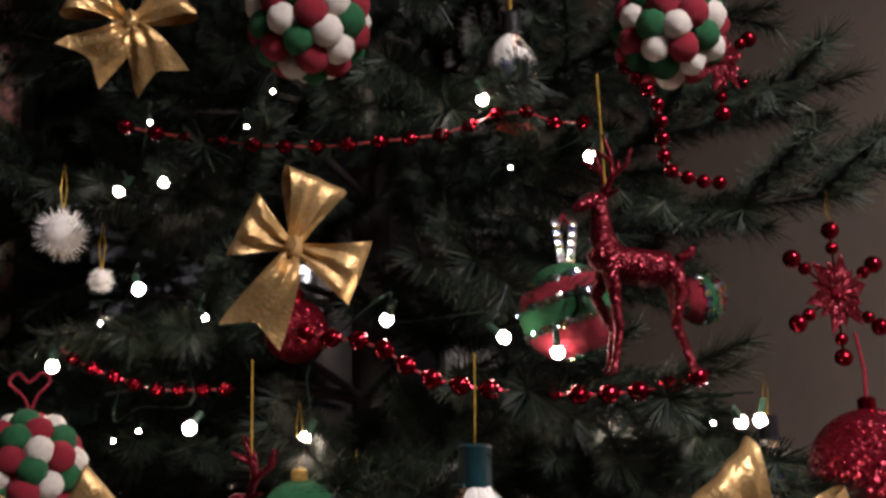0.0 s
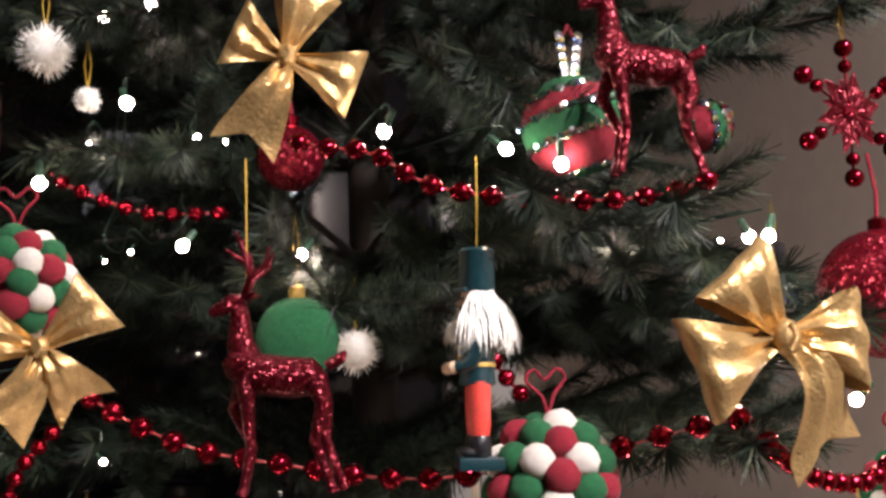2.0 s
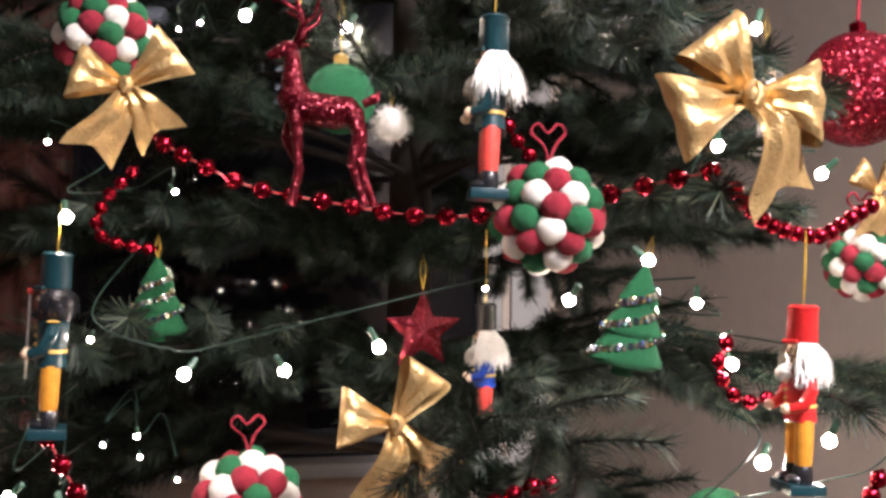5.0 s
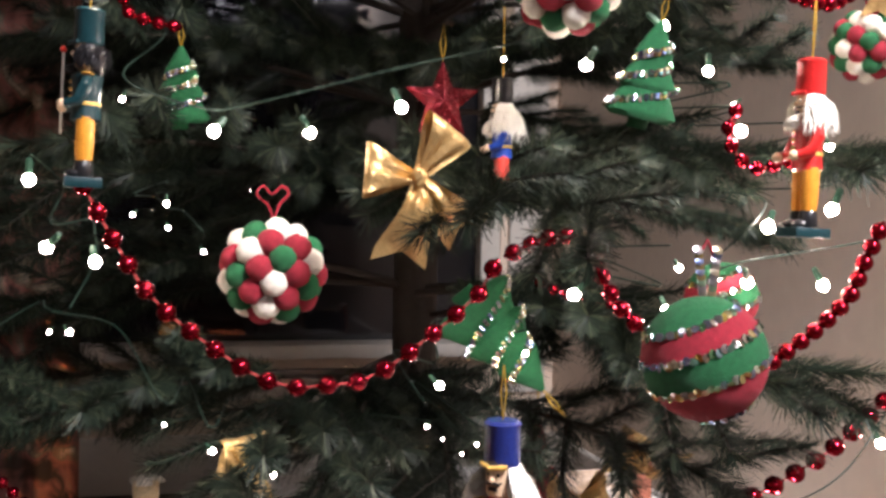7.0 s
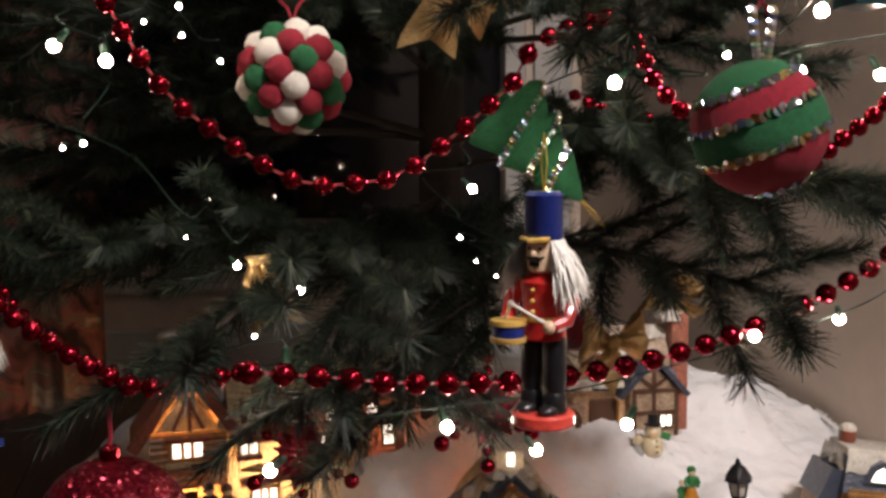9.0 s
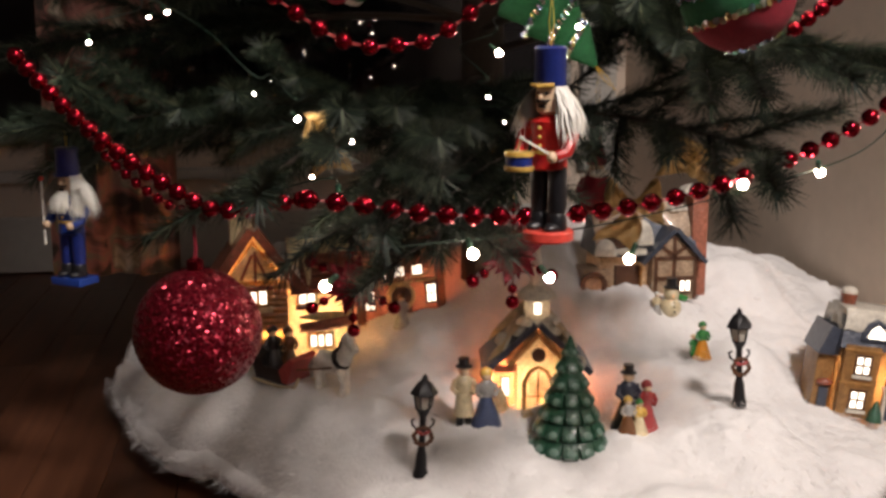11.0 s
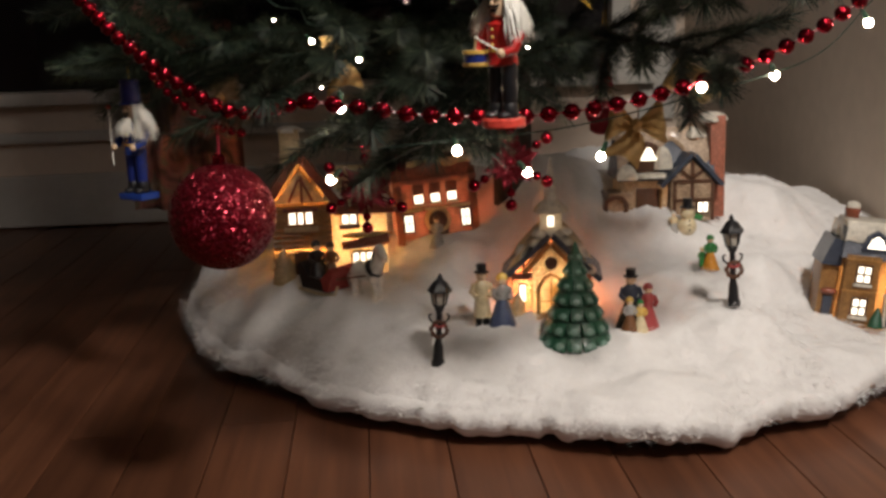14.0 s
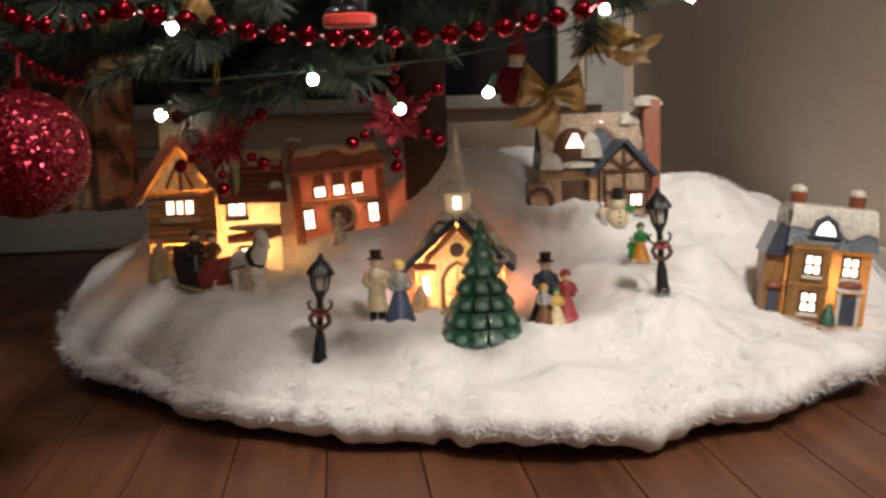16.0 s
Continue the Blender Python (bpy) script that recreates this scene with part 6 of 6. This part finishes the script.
def street_lamp(x, y, lean):
    ob = thing("street_lamp", T(x, y, snow(x, y) - 0.003) @ R(lean, "Y"), "black miniature street lamp with a red-bowed wreath", "street lamp", "miniature street lamps")
    part("post", Geo().lathe([(0.0075, 0), (0.0075, 0.004), (0.006, 0.008), (0.0052, 0.022), (0.0036, 0.028), (0.003, 0.045), (0.0045, 0.048), (0.0032, 0.052), (0.003, 0.060), (0.0048, 0.063), (0.006, 0.066)], IRON, None, 12), ob)
    lan = Geo().lathe([(0.006, 0.066), (0.0075, 0.068), (0.007, 0.069)], IRON, None, 6)
    bars = []
    for i in range(6):
        a = 2 * math.pi * i / 6
        bars.append(Geo().tube([(0.0068 * math.cos(a), 0.0068 * math.sin(a), 0.068), (0.0098 * math.cos(a), 0.0098 * math.sin(a), 0.084)], 0.0009, IRON, 5))
    lan.lathe([(0.0135, 0.083), (0.0128, 0.0855), (0.007, 0.094), (0.003, 0.097), (0.0025, 0.1), (0.0005, 0.103)], IRON, None, 6)
    la = part("lantern", lan, ob)
    for b in bars:
        part("bar", b, la)
    part("pane", Geo().lathe([(0.0062, 0.069), (0.0088, 0.083)], mat("lantern_glass", (0.45, 0.42, 0.36), 0.3), None, 6), la)
    for sx in (-1, 1):
        part("scroll", Geo().tube([(0, 0, 0.050), (sx * 0.006, 0, 0.048), (sx * 0.010, 0, 0.052), (sx * 0.011, 0, 0.057), (sx * 0.008, 0, 0.058)], 0.0012, IRON, 6), ob)
    wr, rnd = Geo(), random.Random(4)
    for i in range(40):
        a = 2 * math.pi * i / 40
        wr.ball(0.0022, CERAMIC["timber"], T(0.0085 * math.cos(a) + rnd.uniform(-0.001, 0.001), -0.004, 0.042 + 0.0085 * math.sin(a)), 6, 4)
    w = part("wreath", wr, ob)
    part("wreath_bow", Geo().ball((0.004, 0.002, 0.002), PAINT["rose"], T(-0.003, -0.006, 0.046) @ R(25, "Y"), 8, 6).ball((0.004, 0.002, 0.002), PAINT["rose"], T(0.003, -0.006, 0.046) @ R(-25, "Y"), 8, 6), w)


street_lamp(-0.004, 0.805, 3)
street_lamp(0.328, 0.817, -3)


def ceramic_tree(x, y, h):
    ob = thing("ceramic_tree", T(x, y, snow(x, y) - 0.003), "glazed green ceramic fir tree standing on the snow", "christmas tree figurine")
    part("core", Geo().lathe([(0.030, 0), (0.026, 0.02), (0.016, 0.07), (0.004, h * 0.95)], CERAMIC["green"], None, 16), ob)
    leaf = Geo().box((0.0162, 0.007, 0.018), CERAMIC["green"], None, 0.003).ball((0.006, 0.0018, 0.005), CERAMIC["frost"], T(0.001, -0.0028, -0.003), 8, 5).mesh("bough")
    tiers = 7
    for t in range(tiers):
        u = t / (tiers - 1)
        r = 0.031 * (1 - u) + 0.005
        n = int(9 * (1 - u)) + 5
        for i in range(n):
            a = 360 * (i + 0.5 * (t % 2)) / n
            part("bough", leaf, ob, R(a + 90, "Z") @ T(0, -r, 0.010 + u * (h - 0.024)) @ R(-34, "X") @ Matrix.Scale(1.0 - 0.45 * u, 4))
    part("tip", Geo().lathe([(0.005, h - 0.012), (0.003, h - 0.003), (0.0005, h + 0.002)], CERAMIC["green"], None, 8), ob)


ceramic_tree(0.155, 0.842, 0.118)


def person_figure(g, at, s, coat, skirt, hat, tall=True, head="skin"):
    """A small glazed standing figure, s high."""
    p = PAINT
    if skirt:
        g.lathe([(0.24 * s, 0), (0.25 * s, 0.02 * s), (0.17 * s, 0.25 * s), (0.09 * s, 0.48 * s)], p[skirt], at, 14)
    else:
        for sx in (-1, 1):
            g.lathe([(0.06 * s, 0), (0.05 * s, 0.03 * s), (0.055 * s, 0.4 * s)], p["black"], at @ T(sx * 0.06 * s, 0, 0), 8)
        g.lathe([(0.15 * s, 0.16 * s), (0.13 * s, 0.3 * s), (0.11 * s, 0.48 * s)], p[coat], at, 12)
    g.lathe([(0.10 * s, 0.46 * s), (0.13 * s, 0.6 * s), (0.12 * s, 0.7 * s), (0.05 * s, 0.76 * s)], p[coat], at, 12, 0.8)
    for sx in (-1, 1):
        g.tube([at @ Vector(q) for q in ((sx * 0.12 * s, 0, 0.69 * s), (sx * 0.17 * s, -0.03 * s, 0.56 * s), (sx * 0.10 * s, -0.10 * s, 0.50 * s))], 0.04 * s, p[coat], 7)
    g.ball(0.085 * s, p[head], at @ T(0, -0.01 * s, 0.82 * s), 12, 8)
    if hat == "top":
        g.lathe([(0.12 * s, 0.87 * s), (0.12 * s, 0.885 * s), (0.075 * s, 0.89 * s), (0.08 * s, 1.0 * s), (0, 1.0 * s)], p["black"], at, 12)
    elif hat:
        g.ball((0.105 * s, 0.11 * s, 0.10 * s), p[hat], at @ T(0, 0.02 * s, 0.85 * s), 12, 8)


def couple(x, y, name, label, folk, turn=0):
    ob = thing(name, T(x, y, snow(x, y) - 0.002) @ R(turn, "Z"), label, "figurine", "miniature village figurines")
    g = Geo()
    for dx, dy, s, coat, skirt, hat in folk:
        person_figure(g, T(dx, dy, 0), s, coat, skirt, hat)
    part("figure", g, ob)


couple(0.066, 0.882, "couple_figurine", "glazed figurine of a top-hatted man and woman in blue", [(-0.012, 0, 0.073, "cream", None, "top"), (0.011, -0.004, 0.066, "grey", "denim", "gold")])
couple(0.222, 0.842, "carollers_figurine", "glazed figurine of carollers in dark, cream and red coats", [(-0.003, 0.004, 0.07, "slate", "black", "top"), (-0.008, -0.012, 0.044, "grey", "brown", "gold"), (0.004, -0.012, 0.040, "gold", "cream", "green"), (0.016, 0.0, 0.056, "rose", "rose", "rose")])
couple(0.018, 1.09, "shopper_figurine", "small grey glazed figurine before the brick house door", [(0, 0, 0.046, "grey", "grey", "brown")])
couple(0.345, 0.95, "green_figurine", "small glazed figurine in a green coat on snow", [(0, 0, 0.046, "green", "yellow", "green"), (-0.009, 0.003, 0.030, "green", None, "cream")])


def snowman(x, y):
    ob = thing("snowman_figurine", T(x, y, snow(x, y) - 0.002), "glazed snowman figurine with black hat and small child", "figurine", "miniature village figurines")
    g = Geo().ball((0.013, 0.012, 0.013), PAINT["cream"], T(0, 0, 0.011), 14, 9).ball(0.0095, PAINT["cream"], T(0, 0, 0.028), 14, 9)
    g.lathe([(0.010, 0.036), (0.010, 0.037), (0.0065, 0.038), (0.006, 0.048), (0, 0.048)], PAINT["black"], None, 12)
    for i in range(3):
        g.ball(0.0014, PAINT["black"], T(0, -0.0125 + 0.001 * i, 0.008 + 0.006 * i), 6, 4)
    g.tube([(0.01, 0, 0.024), (0.019, -0.003, 0.021)], 0.004, PAINT["green"], 7)
    person_figure(g, T(-0.019, -0.002, 0), 0.034, "cream", "grey", "white")
    part("figure", g, ob)


snowman(0.345, 1.045)


def sleigh(x, y, turn):
    ob = thing("sleigh_figurine", T(x, y, snow(x, y)) @ R(turn, "Z") @ Matrix.Scale(1.24, 4), "glazed figurine of a white horse pulling a red sleigh", "figurine", "miniature village figurines")
    g, p = Geo(), PAINT
    g.prism([(-0.045, 0.006), (-0.052, 0.026), (-0.048, 0.032), (-0.036, 0.018), (-0.016, 0.016), (-0.006, 0.028), (-0.002, 0.026), (-0.010, 0.004)], 0.03, p["black"])
    g.prism([(-0.014, 0.005), (-0.018, 0.017), (-0.005, 0.029), (-0.001, 0.026), (-0.008, 0.005)], 0.033, p["rose"])
    for sy in (-1, 1):
        g.tube([(-0.05, sy * 0.014, 0.004), (-0.02, sy * 0.014, 0.001), (-0.002, sy * 0.014, 0.003), (0.003, sy * 0.014, 0.012)], 0.0014, p["cream"], 6)
    person_figure(g, T(-0.034, -0.004, 0.008) @ R(60, "Z"), 0.047, "black", "black", "black")
    person_figure(g, T(-0.026, 0.008, 0.008) @ R(60, "Z"), 0.044, "brown", "brown", "brown")
    part("sleigh", g, ob)
    g = Geo()
    g.tube([(0.012, 0, 0.026), (0.018, 0, 0.028), (0.034, 0, 0.027), (0.042, 0, 0.030)], [0.005, 0.0095, 0.009, 0.008], p["white"], 12)
    g.tube([(0.040, 0, 0.030), (0.046, 0, 0.042), (0.047, 0, 0.050)], [0.008, 0.006, 0.005], p["white"], 10)
    g.tube([(0.045, 0, 0.052), (0.052, -0.003, 0.048), (0.058, -0.005, 0.042)], [0.0055, 0.005, 0.0035], p["white"], 9)
    g.tube([(0.041, 0, 0.034), (0.041, 0, 0.044), (0.044, 0, 0.054)], [0.0035, 0.004, 0.002], p["black"], 6)
    g.lathe([(0.010, -0.002), (0.0105, 0.0), (0.010, 0.002)], p["black"], T(0.039, 0, 0.032) @ R(60, "Y"), 12)
    for lx, sy, b in ((0.016, -1, 0.002), (0.016, 1, -0.003), (0.040, -1, 0.006), (0.040, 1, 0.0)):
        g.tube([(lx, sy * 0.005, 0.024), (lx + b, sy * 0.005, 0.012), (lx + b * 0.3, sy * 0.005, 0.0)], [0.0045, 0.003, 0.0034], p["white"], 7)
    g.tube([(0.011, 0, 0.027), (0.006, 0, 0.02), (0.006, 0, 0.01)], [0.003, 0.003, 0.001], p["grey"], 6)
    for sy in (-1, 1):
        g.tube([(-0.008, sy * 0.008, 0.016), (0.036, sy * 0.010, 0.026)], 0.0009, p["brown"], 5)
    part("horse", g, ob)


sleigh(-0.104, 0.97, -42)

# ---- floor planks ----
floor = tagged(new("floor"), "reddish brown wooden plank floor of the room", "floor", kind="structure")
W_, gapw = 0.0826, 0.0012
part("subfloor", Geo().box((RIGHT - LEFT + 0.24, BACK - FRONT + 0.24, 0.05), PAINT["brown"]), floor, T((RIGHT + LEFT) / 2, (BACK + FRONT) / 2, -0.0335), smooth=False)
rnd = random.Random(21)
plank_cache = {}


def plank(length):
    key = round(length, 2)
    if key not in plank_cache:
        plank_cache[key] = Geo().box((W_ - gapw, key - gapw, 0.008), PLANK, None, 0.0008).mesh("plank", False)
    return plank_cache[key]


far = Geo()
near_count = 0
for i in range(-29, 11):
    x = (i + 0.5) * W_
    if x + W_ / 2 > RIGHT:
        continue
    y = FRONT + 0.3 * rnd.random()
    first = True
    while y < BACK:
        ln = round(rnd.choice((0.35, 0.5, 0.65, 0.8, 1.0)), 2)
        ln = min(ln, BACK - y)
        if ln < 0.05:
            break
        if -0.9 < x < 0.88 and y + ln > 0.2 and near_count < 290:
            near_count += 1
            part("plank", plank(ln), floor, T(x, y + ln / 2, -0.004))
        else:
            far.box((W_ - gapw, ln - gapw, 0.008), PLANK, T(x, y + ln / 2, -0.004), 0.0)
        y += ln
fl = part("plank_field", far, floor, None, "", False)
tagged(fl, kind="stuff")
